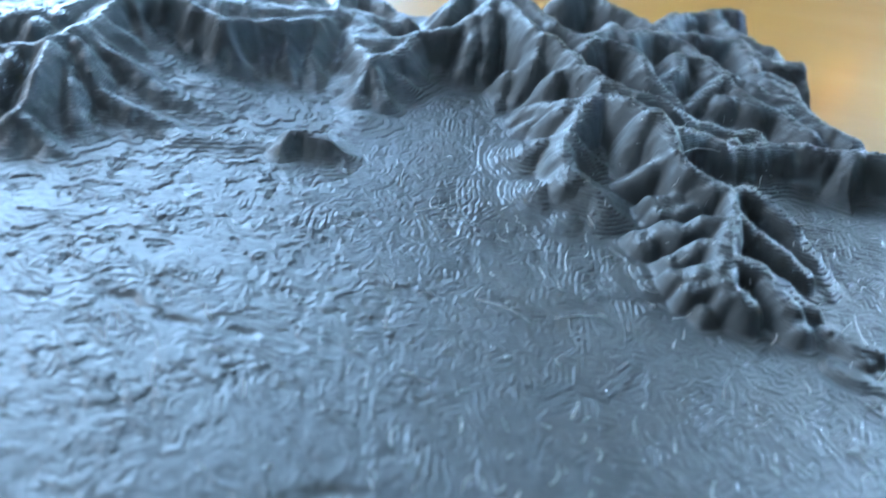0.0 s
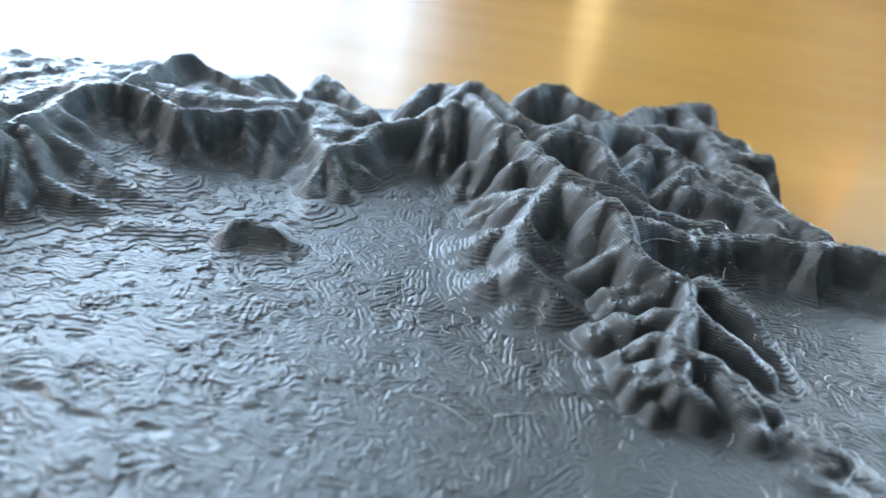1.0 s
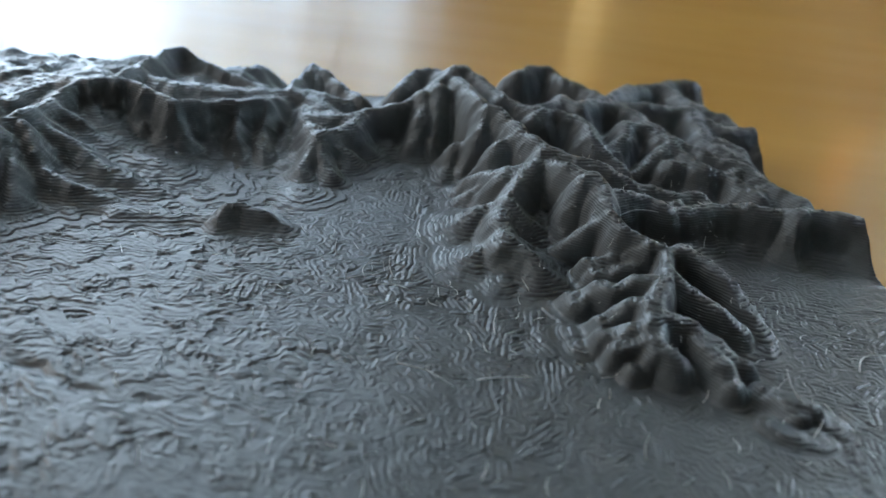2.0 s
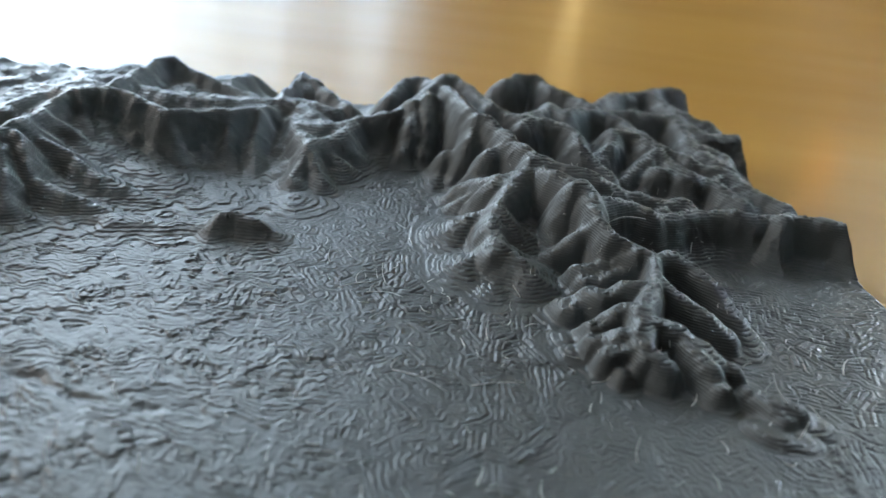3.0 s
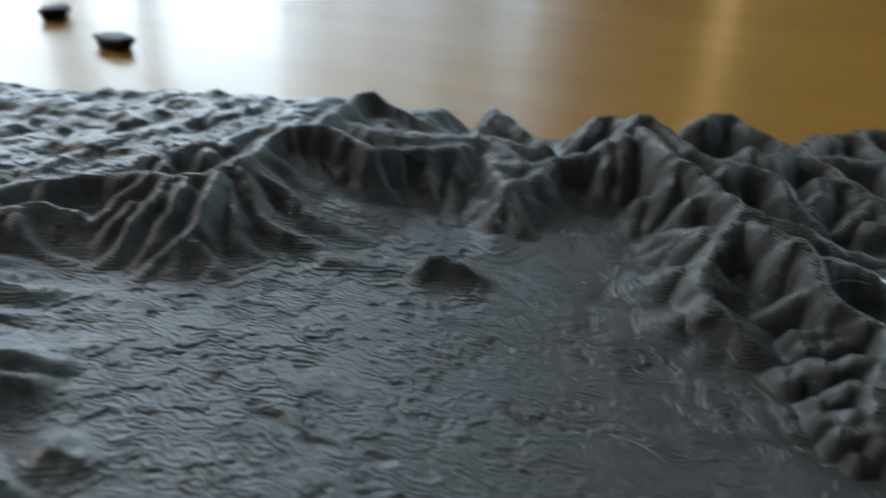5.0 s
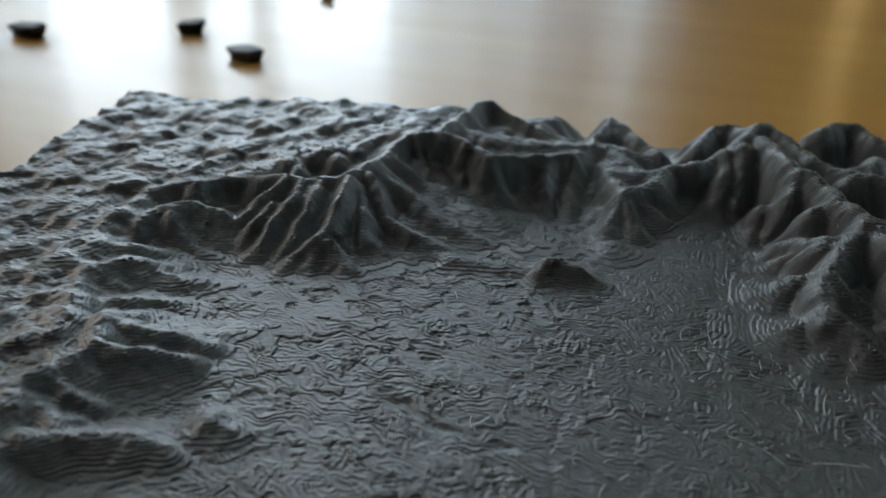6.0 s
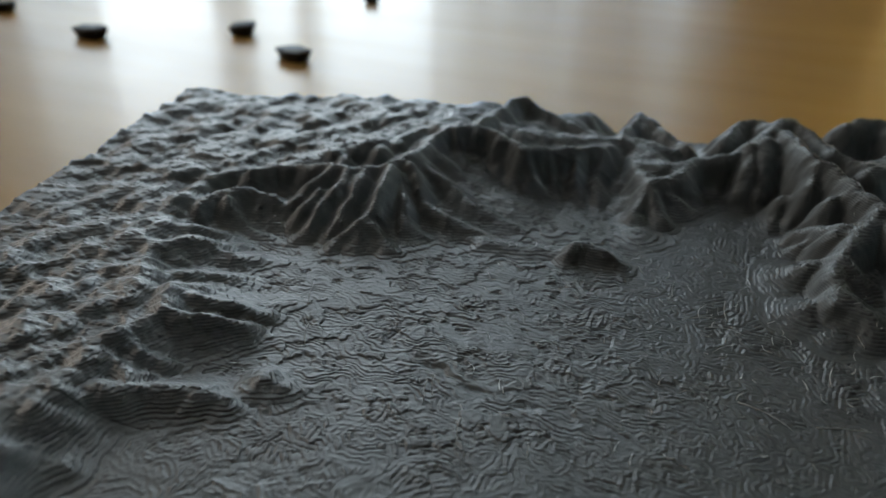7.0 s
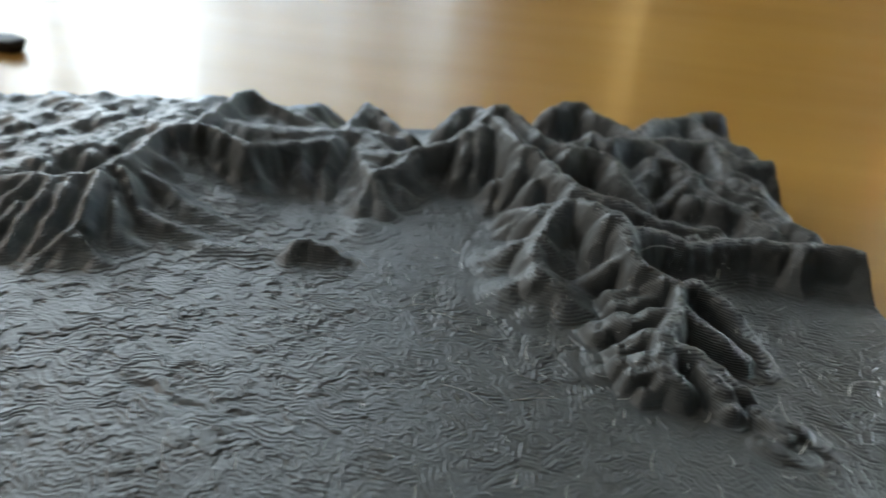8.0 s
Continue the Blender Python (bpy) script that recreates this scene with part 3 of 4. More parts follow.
ridge(1.6, (80.4, -21.9, 6.0), (79.8, -25.9, 3.3), (81.0, -32.7, 0.4))
ridge(1.3, (59.7, -21.8, 8.2), (62.9, -11.5, 8.0), (64.6, -7.0, 8.2), (66.8, -5.4, 8.0), (70.0, -7.0, 6.9), (73.0, -9.0, 6.2), (76.5, -11.0, 5.6), (80.0, -12.0, 5.2))
ridge(1, (62.0, -15.5, 6.8), (67.0, -18.0, 6.5), (73.0, -17.5, 6.0), (80.0, -16.5, 5.6), (84.0, -15.5, 5.5), reach=9.0)
ridge(1, (84.0, -15.5, 5.4), (88.0, -18.0, 5.0), (89.5, -22.0, 4.6), reach=8.0)
# dissected
ridge(1.6, (29.9, -39.8, 5.3), (32.5, -37.1, 5.5), (37.1, -37.5, 5.9), (42.8, -39.0, 6.3), (49.9, -37.1, 7.3), (52.6, -34.0, 7.3))
ridge(0.85, (52.6, -34.0, 7.3), (53.6, -30.0, 7.0), (53.2, -25.0, 6.9), (56.4, -21.6, 7.8))
ridge(0.9, (54.0, -32.3, 6.4), (57.0, -35.5, 5.0), (60.3, -37.9, 3.9), (64.5, -40.0, 2.4), (70.0, -42.5, 0.9))
ridge(1.5, (41.7, -39.7, 6.3), (39.2, -42.0, 5.1), (37.9, -44.1, 3.6), (37.0, -47.3, 0.2))
ridge(1.6, (40.8, -43.6, 4.8), (40.1, -45.4, 3.7), (37.3, -47.7, 0.5))
ridge(1.6, (43.9, -39.3, 6.4), (43.4, -43.4, 5.4), (42.7, -46.0, 3.9), (41.4, -49.2, 1.8), (39.4, -51.9, 0.2))
ridge(1.6, (50.2, -38.3, 7.2), (49.6, -43.0, 6.0), (49.8, -46.6, 4.2), (48.8, -49.0, 3.4), (46.1, -50.9, 1.4), (44.8, -54.7, 0.1))
ridge(1.6, (49.6, -48.9, 3.4), (48.7, -51.0, 1.8), (47.0, -53.4, 0.1))
ridge(1.5, (50.1, -49.2, 3.3), (52.6, -50.9, 1.3), (55.7, -52.2, 0.1))
ridge(1.6, (51.5, -38.6, 6.7), (52.9, -42.9, 4.8), (53.9, -45.7, 3.3), (56.5, -46.4, 0.7))
ridge(1.5, (53.0, -36.5, 7.1), (54.8, -40.2, 5.1), (56.1, -42.0, 3.7), (59.7, -43.5, 2.7), (64.5, -44.5, 1.2), (67.6, -46.9, 0.2))
ridge(1, (54.5, -28.0, 5.0), (60.6, -31.0, 3.4), (67.2, -34.6, 2.0), (73.6, -37.9, 0.8), reach=9.0)
ridge(0.94, (65.6, -46.7, 1.0), (71.0, -47.2, 0.7), (75.4, -46.2, 0.5))
ridge(0.59, (56.4, -21.6, 7.6), (49.6, -16.0, 6.2), (40.0, -9.2, 5.5), (34.1, -3.6, 5.0))
ridge(0.62, (39.7, -40.8, 3.0), (45.3, -42.2, 3.3), (50.8, -41.0, 3.7), (54.9, -38.8, 3.6))
ridge(1.6, (46.2, -39.1, 6.5), (45.9, -44.1, 5.1), (45.1, -47.3, 3.0), (43.2, -51.4, 0.4))
ridge(1.6, (50.4, -42.6, 5.7), (51.9, -45.3, 3.6), (53.6, -47.7, 1.5), (53.9, -50.6, 0.2))
ridge(1.6, (53.7, -39.1, 5.4), (55.2, -43.3, 3.0), (58.4, -45.9, 1.1), (61.3, -48.6, 0.2))
# left hills
ridge(1.2, (25.1, -48.8, 3.7), (26.8, -45.8, 4.4), (30.9, -44.4, 4.5), (34.3, -44.5, 3.7), (36.7, -45.6, 2.4))
ridge(1.4, (28.5, -46.8, 4.2), (32.8, -49.8, 1.2), (38.4, -52.0, 0.1))
ridge(0.76, (19.2, -56.7, 3.6), (23.7, -54.4, 3.4), (27.8, -54.8, 2.8), (31.9, -55.3, 1.3), (35.7, -54.1, 0.2))
ridge(0.9, (22.6, -64.1, 3.3), (24.6, -62.2, 3.5), (27.1, -59.1, 3.6), (29.6, -58.4, 3.1), (32.9, -59.2, 1.8), (37.5, -57.6, 1.0), (41.9, -57.3, 0.1))
ridge(0.76, (25.1, -65.9, 3.0), (31.3, -65.2, 2.5), (34.9, -63.8, 1.3), (37.0, -63.0, 0.2))
ridge(1.1, (32.1, -70.6, 4.2), (34.4, -71.2, 3.7), (38.9, -70.8, 2.5), (43.1, -69.9, 1.0), (45.3, -69.5, 0.1))
ridge(1.2, (34.1, -75.6, 3.8), (37.5, -74.8, 3.4), (41.5, -73.9, 1.8), (44.2, -73.6, 0.4))
ridge(0.9, (32.1, -70.6, 4.2), (33.9, -75.2, 3.8), (32.6, -78.1, 3.4), (31.5, -79.3, 3.1))
ridge(1.4, (31.5, -79.3, 3.1), (33.5, -81.3, 2.8), (36.0, -81.4, 1.8), (37.8, -81.4, 0.5))
ridge(1.1, (25.0, -83.3, 3.3), (28.5, -82.3, 3.0), (31.8, -82.6, 2.8), (34.5, -84.7, 2.5))
ridge(1.1, (31.8, -87.8, 2.7), (35.2, -86.5, 2.3), (37.5, -85.4, 2.0), (40.9, -84.9, 1.8), (44.4, -85.1, 1.2))
ridge(1.2, (45.7, -82.5, 0.8), (47.7, -81.6, 1.6), (49.6, -81.9, 1.0), (52.2, -81.6, 0.2))
ridge(1.2, (41.6, -85.4, 1.7), (43.6, -85.1, 1.4), (45.2, -85.7, 1.0))
ridge(0.9, (30.4, -90.2, 3.0), (29.9, -92.8, 3.0), (29.8, -95.2, 3.0))
ridge(0.76, (45.3, -66.7, 0.4), (43.5, -67.4, 0.6), (41.9, -68.6, 0.5))
# gullies
ridge(1.3, (41.3, -38.5, 5.3), (42.7, -26.7, 5.8), (45.3, -18.5, 5.9))
ridge(1.5, (29.7, -39.2, 4.7), (32.3, -34.2, 5.2), (35.3, -26.9, 5.2), (38.4, -18.3, 5.3), (41.8, -8.4, 5.3))
ridge(1.5, (17.2, -41.4, 4.5), (23.0, -38.2, 4.6), (25.8, -32.0, 4.7), (28.5, -24.1, 4.9), (31.3, -15.0, 5.0), (33.8, -9.8, 5.0))
ridge(1.5, (10.9, -39.9, 4.2), (14.8, -30.9, 4.4), (19.6, -21.9, 4.4), (22.6, -14.0, 4.5))
ridge(1.5, (-0.3, -40.0, 3.9), (7.2, -36.9, 3.6), (12.2, -31.7, 3.7), (15.1, -25.6, 3.9))
ridge(1.5, (-0.8, -29.8, 3.6), (5.6, -22.9, 3.6), (10.7, -16.1, 3.7))
ridge(1.5, (-0.7, -47.8, 3.9), (6.0, -47.2, 3.6), (13.1, -42.4, 3.6))
ridge(1.5, (-0.5, -53.2, 3.9), (8.3, -53.5, 3.6), (16.5, -48.6, 3.4), (20.6, -44.8, 3.4))
ridge(1.5, (3.4, -59.9, 3.6), (11.6, -58.8, 3.4), (16.9, -53.9, 3.4), (24.1, -50.3, 3.2))
ridge(1.3, (10.7, -70.1, 3.4), (15.3, -67.0, 3.4), (20.7, -63.3, 3.1))


def softened(z, rounds):
    for _ in range(rounds):
        p = np.pad(z, 1, mode="edge")
        z = (p[:-2, 1:-1] + 2 * z + p[2:, 1:-1]) / 4
        p = np.pad(z, 1, mode="edge")
        z = (p[1:-1, :-2] + 2 * z + p[1:-1, 2:]) / 4
    return z


def coated(z, radius):
    """The surface under a coat of round beads: crests turn round, hollows stay sharp."""
    for axis, grid in ((1, GX), (0, -GY)):
        best = z.copy()
        for k in range(1, 15):
            gap = np.abs(grid[k:] - grid[:-k])
            gap = np.where(gap < 1.5, gap**2 / (2 * radius), 99.0)
            if axis:
                best[:, :-k] = np.maximum(best[:, :-k], z[:, k:] - gap)
                best[:, k:] = np.maximum(best[:, k:], z[:, :-k] - gap)
            else:
                best[:-k] = np.maximum(best[:-k], z[k:] - gap[:, None])
                best[k:] = np.maximum(best[k:], z[:-k] - gap[:, None])
        z = best
    return z


def washed(z, cell, rounds, cut):
    """How far running water would lower the slopes: deep where much of it gathers, nothing on the crests and the plain."""
    cx, cy = np.arange(0, SIZE_X, cell), np.arange(0, SIZE_Y, cell)
    start = z[np.ix_(np.minimum(np.searchsorted(-GY, cy), len(GY) - 1), np.minimum(np.searchsorted(GX, cx), len(GX) - 1))]
    px, py = np.meshgrid(cx, cy)
    down, along = np.gradient(start, cell)
    low = start + 0.7 * np.clip(start / 2, 0, 1) * np.clip(1.4 * np.hypot(down, along) - 0.2, 0, 1) * layered(px, py, 3.6, 301, 2)
    ways = [(dj, di) for dj in (-1, 0, 1) for di in (-1, 0, 1) if dj or di]
    rows_n, cols_n = low.shape
    for _ in range(rounds):
        wide = np.pad(low, 1, mode="edge")
        falls = [np.clip((low - wide[1 + dj:1 + dj + rows_n, 1 + di:1 + di + cols_n]) / (cell * math.hypot(dj, di)), 0, None) for dj, di in ways]
        total = sum(f**1.4 for f in falls) + 1e-9
        shares = [f**1.4 / total for f in falls]
        water = np.ones_like(low)
        for _ in range(36):
            come = np.ones_like(low)
            for (dj, di), share in zip(ways, shares):
                sent = np.pad(water * share, 1)
                come += sent[1 - dj:1 - dj + rows_n, 1 - di:1 - di + cols_n]
            water = come
        fall = np.max(falls, axis=0)
        low = low - np.minimum(np.clip(low / 3, 0.1, 1) * cut * np.clip(np.sqrt(water) - 1.3, 0, 6) * fall, 0.4 * cell * fall)
        wide = np.pad(low, 1, mode="edge")
        low = low + 0.07 * (wide[:-2, 1:-1] + wide[2:, 1:-1] + wide[1:-1, :-2] + wide[1:-1, 2:] - 4 * low)
    change = low - start
    for _ in range(2):
        wide = np.pad(change, 1, mode="edge")
        change = (wide[:-2, 1:-1] + wide[2:, 1:-1] + wide[1:-1, :-2] + wide[1:-1, 2:] + 2 * change) / 6
    # Back onto the fine grid.
    fi, fj = np.clip(GX / cell, 0, cols_n - 1.001), np.clip(-GY / cell, 0, rows_n - 1.001)
    i, j = fi.astype(int), fj.astype(int)
    u, v = fi - i, (fj - j)[:, None]
    upper = change[j][:, i] * (1 - u) + change[j][:, i + 1] * u
    lower = change[j + 1][:, i] * (1 - u) + change[j + 1][:, i + 1] * u
    return upper * (1 - v) + lower * v


side = np.clip((96 - MX + 14 * layered(MX, MY, 14.0, 83, 2)) / 14, 0, 1) * np.clip((92 + MY) / 10, 0, 1)
fingers = np.clip((MX - 110) / 3, 0, 1) * np.clip((-54 - MY) / 4, 0, 1)
plateau = np.clip((58 - MX) / 8, 0, 1) * np.clip((MY + 44) / 6, 0, 1)
upland = np.clip((66 - MX) / 12, 0, 1) * np.clip((-46 - MY) / 6, 0, 1)
RELIEF = np.maximum(RELIEF + (1 - 0.3 * upland) * (1 - 0.9 * fingers) * washed(RELIEF, 0.4, 15, 0.07), 0)

# Valleys between the spurs are cut deeper, crests stay about as high.
broad = RELIEF
for _ in range(10):
    p = np.pad(broad, 6, mode="edge")
    broad = (p[:-12, 6:-6] + p[12:, 6:-6] + p[6:-6, :-12] + p[6:-6, 12:] + 2 * broad) / 6
part_of = np.clip(RELIEF / (4.0 - 2.8 * fingers), 0, 1) * (1 - 0.2 * fingers)
RELIEF = np.maximum(RELIEF + part_of * np.where(RELIEF < broad, 1.1 * (1 - 0.5 * side), 0.25) * (RELIEF - broad), 0)

# Rounded crests, the plain's faint swells and the rough ground of the flanks.
high = np.clip(RELIEF / 2.0, 0, 1)
RELIEF += high * (1 - 0.6 * side) * (1 - fingers) * (coated(RELIEF, 0.75) - RELIEF)
round_off = high * (1 - 0.5 * side) * (1 - 0.5 * fingers)
RELIEF = softened(RELIEF, 6) * (1 - round_off) + softened(RELIEF, 12) * round_off * 1.04 + 0.12 * side * high * layered(MX * 0.7, MY, 2.6, 67, 2) + high * (1 - 0.6 * plateau) * (0.4 - 0.22 * side * np.clip((MY + 64) / 8, -0.1, 1)) * layered(MX, MY, 2.8, 61, 3) + 0.5 * upland * high * layered(MX, MY, 6.5, 63, 2) + 0.25 * layered(MX, MY, 30.0, 77, 2)
# Long wavy ripples on the side of the upland, each with its small scarp towards the viewer; broader swells elsewhere.
phase = (MY * 0.96 + MX * 0.27) / 0.95 + (1 - 0.5 * high) * (3.2 * layered(MX, MY, 5.5, 131, 2) + 1.2 * layered(MX, MY, 2.0, 133, 2))
saw = phase - np.floor(phase)
saw = np.where(saw < 0.72, 1 - saw / 0.72, (saw - 0.72) / 0.28)
patchy = np.clip(0.75 + 0.9 * layered(MX, MY, 5.0, 139, 2), 0.15, 1.4)
RELIEF += 0.16 * (0.3 + 0.7 * side) * layered(MX, MY, 5.0, 137, 3)
# Short scarps between flat shelves on the upland.
RELIEF += 0.5 * plateau * high * softened(np.clip(4 * layered(0.6 * MX + 0.3 * MY, MY - 0.2 * MX, 6.0, 171, 2), -0.5, 0.5), 3)
RIPPLE = (1 - 0.35 * high) * side * 0.1 * saw * patchy
for fx, fy, fl, fa, deep in ((64.0, -75, 2.6, -30, 0.35), (69, -77.5, 2.4, -18, 0.25), (75, -79.5, 2.6, -14, 0.2), (81, -96, 3, -5, 0.25)):
    a = radians(fa)
    u, w = (WX - fx) * math.cos(a) + (WY - fy) * math.sin(a), (WY - fy) * math.cos(a) - (WX - fx) * math.sin(a)
    RELIEF -= deep * np.exp(-((u / fl) ** 2) - (w / 0.5) ** 2)

# Small blobs where the print head paused, mostly on the crests.
spots = np.random.RandomState(17)
for _ in range(1000):
    bx, by, br = spots.uniform(20, 150), spots.uniform(-104, -4), spots.uniform(0.14, 0.3)
    i0, i1 = np.searchsorted(GX, (bx - 1, bx + 1))
    j0, j1 = np.searchsorted(-GY, (-by - 1, -by + 1))
    tall = spots.uniform(0.08, 0.3) * (0.15 + 0.85 * high[(j0 + j1) // 2, (i0 + i1) // 2])
    RELIEF[j0:j1, i0:i1] += tall * np.exp(-((MX[j0:j1, i0:i1] - bx) ** 2 + (MY[j0:j1, i0:i1] - by) ** 2) / br**2)

# The printer's layers: terraces of one layer's height, softer where the flank is steep.
gy, gx = np.gradient(RELIEF, GY, GX)
steep = np.hypot(gx, gy)
ragged = RELIEF + 0.075 * np.clip(steep * 4, 0.2, 1) * layered(MX, MY, 0.9, 151, 2) + 0.07 * side * layered(0.7 * MX, MY, 1.6, 153, 2)
level = np.floor(ragged / LAYER)
soft = np.clip(0.15 * steep / LAYER, 0.1, 1.0)


def terraced(z, tall, run):
    """Steps of that height whose risers are about that wide in plan."""
    n = np.floor(z / tall)
    return tall * (n + np.clip((z / tall - n - 0.5) / np.clip(run * steep / tall, 0.12, 1.0) + 0.5, 0, 1))


slope_part = np.maximum(np.clip((steep - 0.22) / 0.2, 0, 1), 0.9 * side * np.clip((steep - 0.07) / 0.06, 0, 1))
brink = steep
for _ in range(4):
    p = np.pad(brink, 1, mode="edge")
    brink = np.maximum(np.maximum(np.maximum(p[:-2, 1:-1], p[2:, 1:-1]), np.maximum(p[1:-1, :-2], p[1:-1, 2:])), brink)
sheer_part = np.clip((steep + (1 - 0.3 * side) * (brink - steep) - 0.85 + 0.3 * side) / 0.5, 0, 0.88)
STEPPED = terraced(ragged, LAYER, 0.09) * (1 - slope_part) + terraced(ragged, 0.2 + 0.06 * (1 - side), 0.08) * slope_part
STEPPED += np.maximum(sheer_part, 0.6 * side * np.clip(steep / 0.1 - 1, 0, 1)) * (ragged - STEPPED)
# At the foot of the massif the layers are smeared into one another.
foot = np.clip(steep / 0.07 - 0.6, 0, 1) * np.clip(1.6 - steep / 0.3, 0, 1) * (1 - side)
STEPPED += 0.12 * foot * (ragged - STEPPED)

# Beads of plastic run parallel to each terrace's rim: the distance from the nearest rim.
rim = np.zeros(level.shape, bool)
rim[:, 1:] |= level[:, 1:] != level[:, :-1]
rim[1:, :] |= level[1:, :] != level[:-1, :]
sx, sy = np.where(rim, MX, 1e6), np.where(rim, MY, 1e6)
best = np.hypot(sx - MX, sy - MY)


def moved(a, dj, di, fill):
    out = np.full_like(a, fill)
    nj, ni = a.shape
    out[max(0, dj):nj + min(0, dj), max(0, di):ni + min(0, di)] = a[max(0, -dj):nj + min(0, -dj), max(0, -di):ni + min(0, -di)]
    return out


for jump in (32, 16, 8, 4, 2, 1):
    for dj, di in ((0, 1), (0, -1), (1, 0), (-1, 0), (1, 1), (1, -1), (-1, 1), (-1, -1)):
        cx, cy = moved(sx, dj * jump, di * jump, 1e6), moved(sy, dj * jump, di * jump, 1e6)
        d = np.hypot(cx - MX, cy - MY)
        nearer = d < best
        sx, sy, best = np.where(nearer, cx, sx), np.where(nearer, cy, sy), np.where(nearer, d, best)
uneven = layered(MX, MY, 1.6, 91, 3)
flat = 1 - soft
wobble = 0.1 * uneven + 0.2 * layered(MX, MY, 2.4, 97, 2)
rims = np.abs(np.sin(np.pi * (np.minimum(best, 7) + wobble) / BEAD))
# Inside the rims the strokes lie in patches, each with its own direction, and every stroke ends somewhere.
PATCH = 2.3
qx, qy = (MX + 1.2 * layered(MX, MY, 3.0, 161, 2)) / PATCH, (MY + 1.2 * layered(MX, MY, 3.0, 163, 2)) / PATCH
ci, cj = np.floor(qx).astype(int), np.floor(qy).astype(int)
table = np.random.RandomState(29).rand(64, 64, 3)
near, heading = np.full(MX.shape, 9.0), np.zeros_like(MX)
for di in (-1, 0, 1):
    for dj in (-1, 0, 1):
        spot = table[(ci + di) & 63, (cj + dj) & 63]
        d = np.hypot(qx - ci - di - spot[..., 0], qy - cj - dj - spot[..., 1])
        heading, near = np.where(d < near, np.floor(spot[..., 2] * 4) * 0.785 + 0.3 + 0.4 * (spot[..., 2] * 4 % 1), heading), np.minimum(d, near)
across = (MX * np.cos(heading) + MY * np.sin(heading) + wobble) / BEAD
along = (MY * np.cos(heading) - MX * np.sin(heading)) / (4 * BEAD)
chance = np.random.RandomState(31).rand(256, 256)
lane = np.floor(across).astype(int)
along = along + chance[lane & 255, 7]
piece = np.floor(along).astype(int)
tilt = chance[lane & 255, piece & 255] - 0.5
rise = chance[(lane + 91) & 255, (piece + 37) & 255] - 0.5
rows = np.abs(np.sin(np.pi * across)) * np.clip(np.minimum(along - piece, piece + 1 - along) * 14, 0, 1)
filled = np.clip((best - 1.5 * BEAD) / 0.05, 0, 1)
bead = (1 + np.clip(1 - steep / 0.16, 0.25, 1) * (rims - 1) + filled * (rows - rims))
bead = np.clip(bead, 0, 1) ** 0.24
stroke = filled * (0.42 * tilt * (across - lane - 0.5) + 0.15 * rise) * BEAD
worn = np.clip(0.9 + 0.8 * layered(MX, MY, 3.5, 103, 3), 0.35, 1.35)
RELIEF = STEPPED + RIPPLE * np.clip(1.15 - steep / 0.55, 0, 1) + flat * ((0.25 - 0.12 * side) * (1 - 0.3 * foot) * (bead - 0.85) * worn + stroke) + 0.035 * uneven * (0.3 + flat)
RELIEF += 0.2 * np.clip(layered(MX, MY, 0.9, 113, 2) - 0.42, 0, 1) * flat
nj, ni = RELIEF.shape


def relief_mesh():
    """The printed block: the surface, its upright cut sides and its underside, as one mesh in metres."""
    rim_ids = np.concatenate([np.arange(ni), np.arange(1, nj) * ni + ni - 1, (nj - 1) * ni + np.arange(ni - 2, -1, -1), np.arange(nj - 2, 0, -1) * ni])
    top = np.stack([MX, MY, RELIEF], -1).reshape(-1, 3)
    low = top[rim_ids].copy()
    low[:, 2] = -BASE
    verts = np.concatenate([top, low]) * 0.001
    ids = np.arange(nj * ni).reshape(nj, ni)
    quads = np.stack([ids[1:, :-1], ids[1:, 1:], ids[:-1, 1:], ids[:-1, :-1]], -1).reshape(-1, 4)
    n, base = len(rim_ids), nj * ni
    k = np.arange(n)
    sides = np.stack([rim_ids[k], rim_ids[(k + 1) % n], base + (k + 1) % n, base + k], -1)
    loops = np.concatenate([quads.ravel(), sides.ravel(), base + k[::-1]]).astype(np.int32)
    count = np.concatenate([np.full(len(quads) + len(sides), 4), [n]]).astype(np.int32)
    data = bpy.data.meshes.new("terrain")
    data.vertices.add(len(verts))
    data.vertices.foreach_set("co", verts.astype(np.float32).ravel())
    data.loops.add(len(loops))
    data.loops.foreach_set("vertex_index", loops)
    data.polygons.add(len(count))
    data.polygons.foreach_set("loop_start", np.concatenate([[0], np.cumsum(count)[:-1]]).astype(np.int32))
    smooth = np.ones(len(count), bool)
    smooth[len(quads):] = False
    data.polygons.foreach_set("use_smooth", smooth)
    data.update(calc_edges=True)
    data.materials.append(PLASTIC)
    return data


relief = thing("relief_map", "dark grey printed plastic relief map of mountains round a plain", "relief map",
               at=(-0.10415, 0.03747, PLAIN), rz=15.49)
terrain = new("terrain", relief_mesh())
terrain.parent = relief


def ground(x, y):
    """Height of the relief, in millimetres, at a place of its own."""
    return RELIEF[min(np.searchsorted(-GY, -y), nj - 1), min(np.searchsorted(GX, x), ni - 1)]


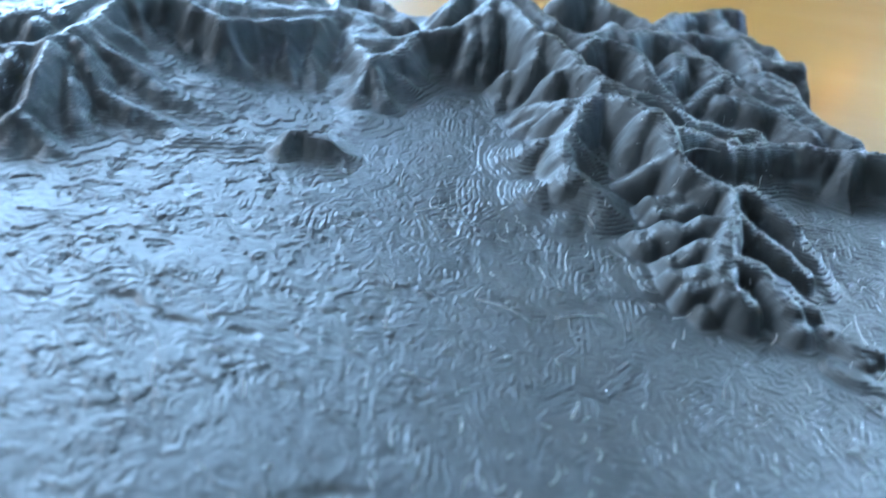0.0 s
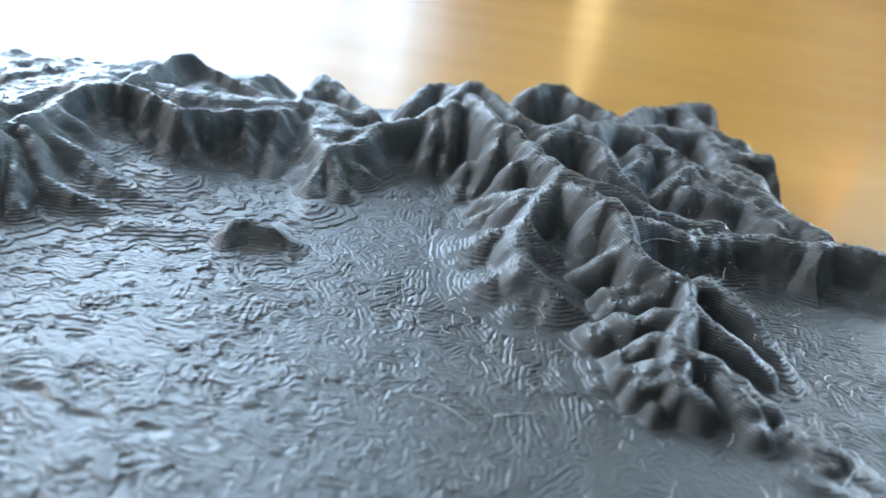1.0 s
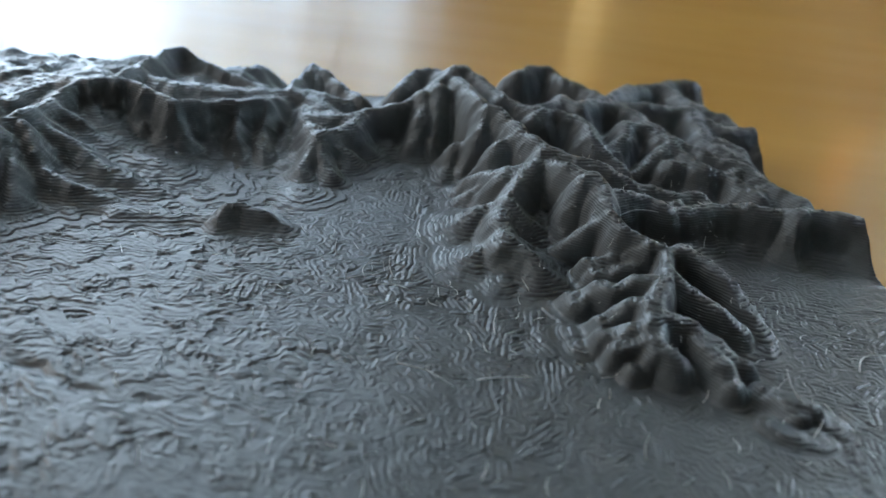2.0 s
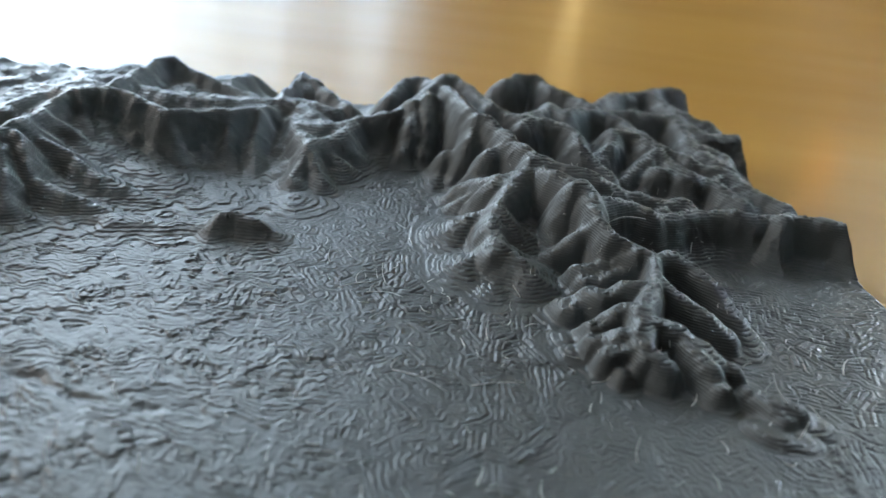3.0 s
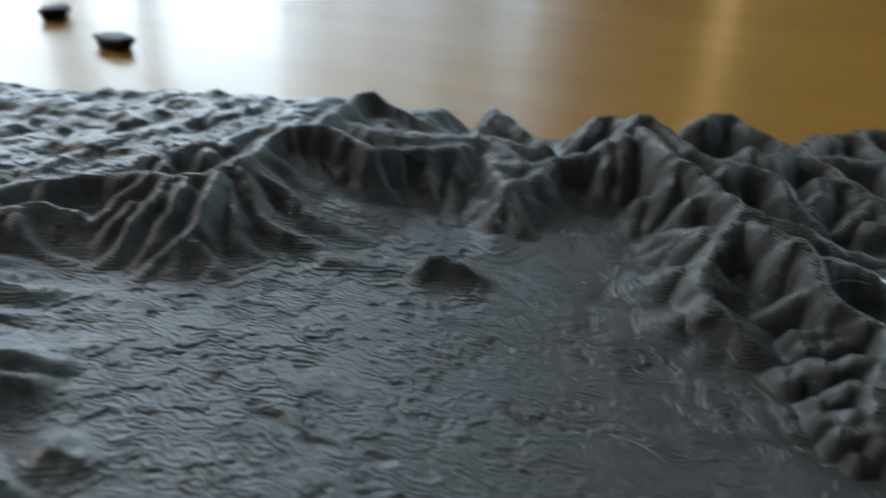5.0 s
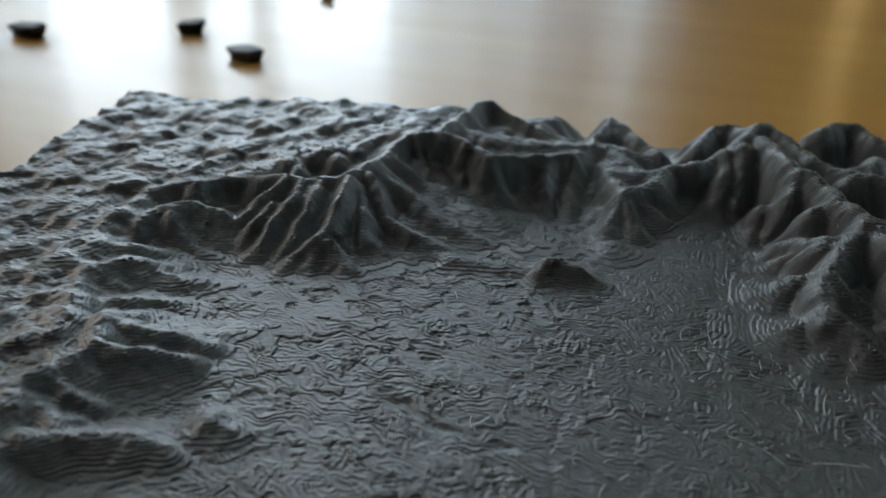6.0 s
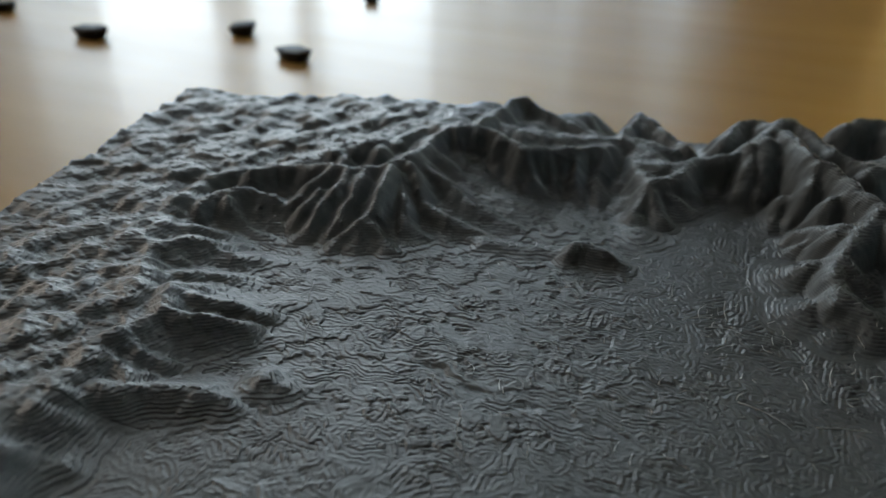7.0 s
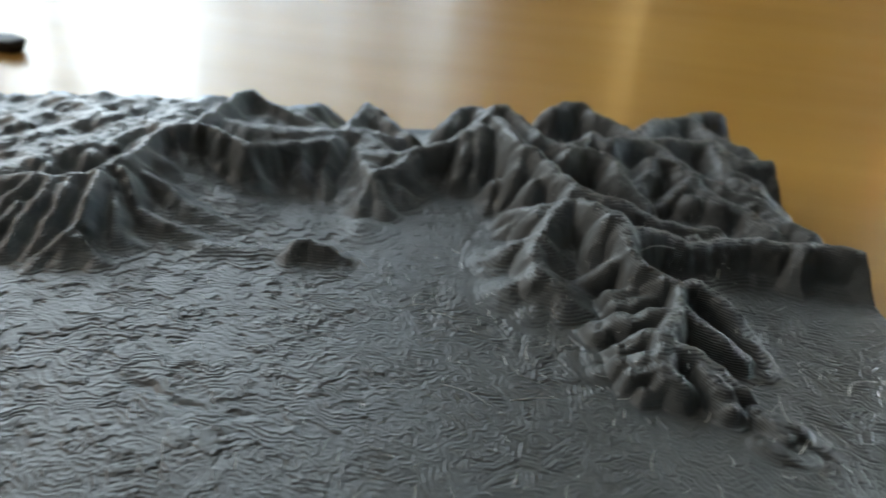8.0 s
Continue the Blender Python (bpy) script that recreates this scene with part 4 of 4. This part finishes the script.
def hair(x, y, length, turn, rise, bend, thick):
    """A fine thread of plastic left by the print head: a bent tapering tube standing or lying on the surface."""
    bm, rings, n = bmesh.new(), [], 7
    a = radians(turn)
    for k in range(n):
        f = k / (n - 1)
        u, w = length * f * math.cos(radians(rise)), bend * length * math.sin(math.pi * f)
        px, py = x + u * math.cos(a) - w * math.sin(a), y + u * math.sin(a) + w * math.cos(a)
        pz = max(ground(x, y) + length * f * math.sin(radians(rise)), ground(px, py) + 0.02)
        r = thick * (1 - 0.6 * f)
        rings.append([bm.verts.new(Vector((px - math.sin(a) * r * math.cos(q), py + math.cos(a) * r * math.cos(q), pz + r * math.sin(q))) * 0.001) for q in (0, 1.57, 3.14, 4.71)])
    for lo, hi in zip(rings, rings[1:]):
        for k in range(4):
            bm.faces.new((lo[k], lo[(k + 1) % 4], hi[(k + 1) % 4], hi[k]))
    bm.faces.new(rings[0][::-1])
    bm.faces.new(rings[-1])
    return part("plastic_hair", bm, STRING, relief, smooth=True)


rnd = random.Random(5)
hair(89.9, -54.9, 2, 80, 70, 0.1, 0.05)
hair(122.3, -53.4, 4.5, -5, 10, 0.25, 0.06)
hair(90.7, -60.0, 4, 10, 4, 0.1, 0.07)
hair(92.8, -59.4, 3, 70, 12, 0.2, 0.06)
hair(93.6, -61.1, 4, -20, 4, 0.15, 0.06)
hair(95.9, -59.4, 2.5, 100, 40, 0.1, 0.05)
hair(95.1, -74.4, 6, -40, 3, 0.1, 0.06)
hair(134.2, -52.7, 2.5, 30, 20, 0.3, 0.08)
hair(46.8, -65.8, 2.5, 60, 60, 0.1, 0.06)
hair(49.1, -73.6, 2.5, 75, 65, 0.1, 0.06)
hair(114.3, -87.3, 2.2, 80, 70, 0.1, 0.07)
hair(64.0, -80.6, 2.2, 80, 65, 0.1, 0.06)
hair(64.7, -79.7, 2.2, 85, 65, 0.1, 0.06)
hair(68.3, -85.5, 2.2, 85, 70, 0.1, 0.06)
hair(140.5, -76.2, 4, 20, 15, 0.3, 0.12)
hair(130.0, -82.5, 3, 100, 30, 0.1, 0.08)
hair(102.1, -77.0, 5, 0, 3, 0.05, 0.08)
hair(93.6, -66.0, 3, 30, 6, 0.1, 0.06)
hair(105.1, -70.0, 2.5, 80, 25, 0.1, 0.07)
hair(122.0, -74.4, 2, 85, 60, 0.1, 0.05)
for _ in range(200):
    hx, hy = rnd.uniform(66, 140), rnd.uniform(-100, -46)
    if ground(hx, hy) < 0.9:
        hair(hx, hy, rnd.uniform(0.5, 1.7), rnd.uniform(0, 180), rnd.choice((3, 5, 8, 30, 60)), rnd.uniform(-0.25, 0.25), rnd.uniform(0.04, 0.09))

# Bristles on the spurs.
for _ in range(150):
    hx, hy = rnd.uniform(104, 138), rnd.uniform(-78, -38)
    if ground(hx, hy) > 1.6 and ground(hx, hy) > max(ground(hx, hy - 0.8), ground(hx - 0.8, hy) - 0.3):
        hair(hx, hy, rnd.uniform(0.35, 0.8), rnd.uniform(0, 360), rnd.uniform(10, 70), rnd.uniform(-0.3, 0.3), rnd.uniform(0.025, 0.05))


# ---- scraps lying on the table ----


def scrap(x, y, long, wide, tall, turn, label):
    """A small snapped-off chip: a wedge with a broken outline and a lip."""
    t = thing("plastic_scrap", label, "scrap", "scraps on the table", at=(x, y, TOP), rz=turn)
    r = random.Random(int(x * 1e4))
    bm, rings = bmesh.new(), []
    for z, k in ((0, 0.8), (0.35, 0.86), (0.6, 1.0), (0.85, 1.04), (1, 0.9)):
        ring = []
        for q in range(10):
            a = 2 * math.pi * q / 10
            px, py = math.cos(a), math.sin(a)
            m = max(abs(px), abs(py)) ** 0.7
            ring.append(bm.verts.new((long / 2 * k * px / m * r.uniform(0.93, 1.05), wide / 2 * k * py / m * r.uniform(0.9, 1.05), tall * z * r.uniform(0.9, 1) * (1 + 0.12 * px))))
        rings.append(ring)
    for lo, hi in zip(rings, rings[1:]):
        for q in range(10):
            bm.faces.new((lo[q], lo[(q + 1) % 10], hi[(q + 1) % 10], hi[q]))
    bm.faces.new(rings[0][::-1])
    bm.faces.new(rings[-1])
    part("chip", bm, SCRAP, t)
    return t


scrap(-0.1231, 0.0982, 0.0110, 0.0070, 0.0032, -20, "flat black plastic chip lying on the glossy table")
scrap(-0.1521, 0.1131, 0.0075, 0.0060, 0.0036, 25, "small wedge-shaped black plastic chip on the table")
scrap(-0.1890, 0.0894, 0.0110, 0.0070, 0.0034, -5, "dark brown plastic chip lying on the table")
scrap(-0.1415, 0.1713, 0.0050, 0.0040, 0.0025, 0, "tiny dark crumb of plastic on the table")
scrap(-0.2407, 0.1006, 0.0090, 0.0060, 0.0032, 10, "dark plastic chip lying on the table near its edge")
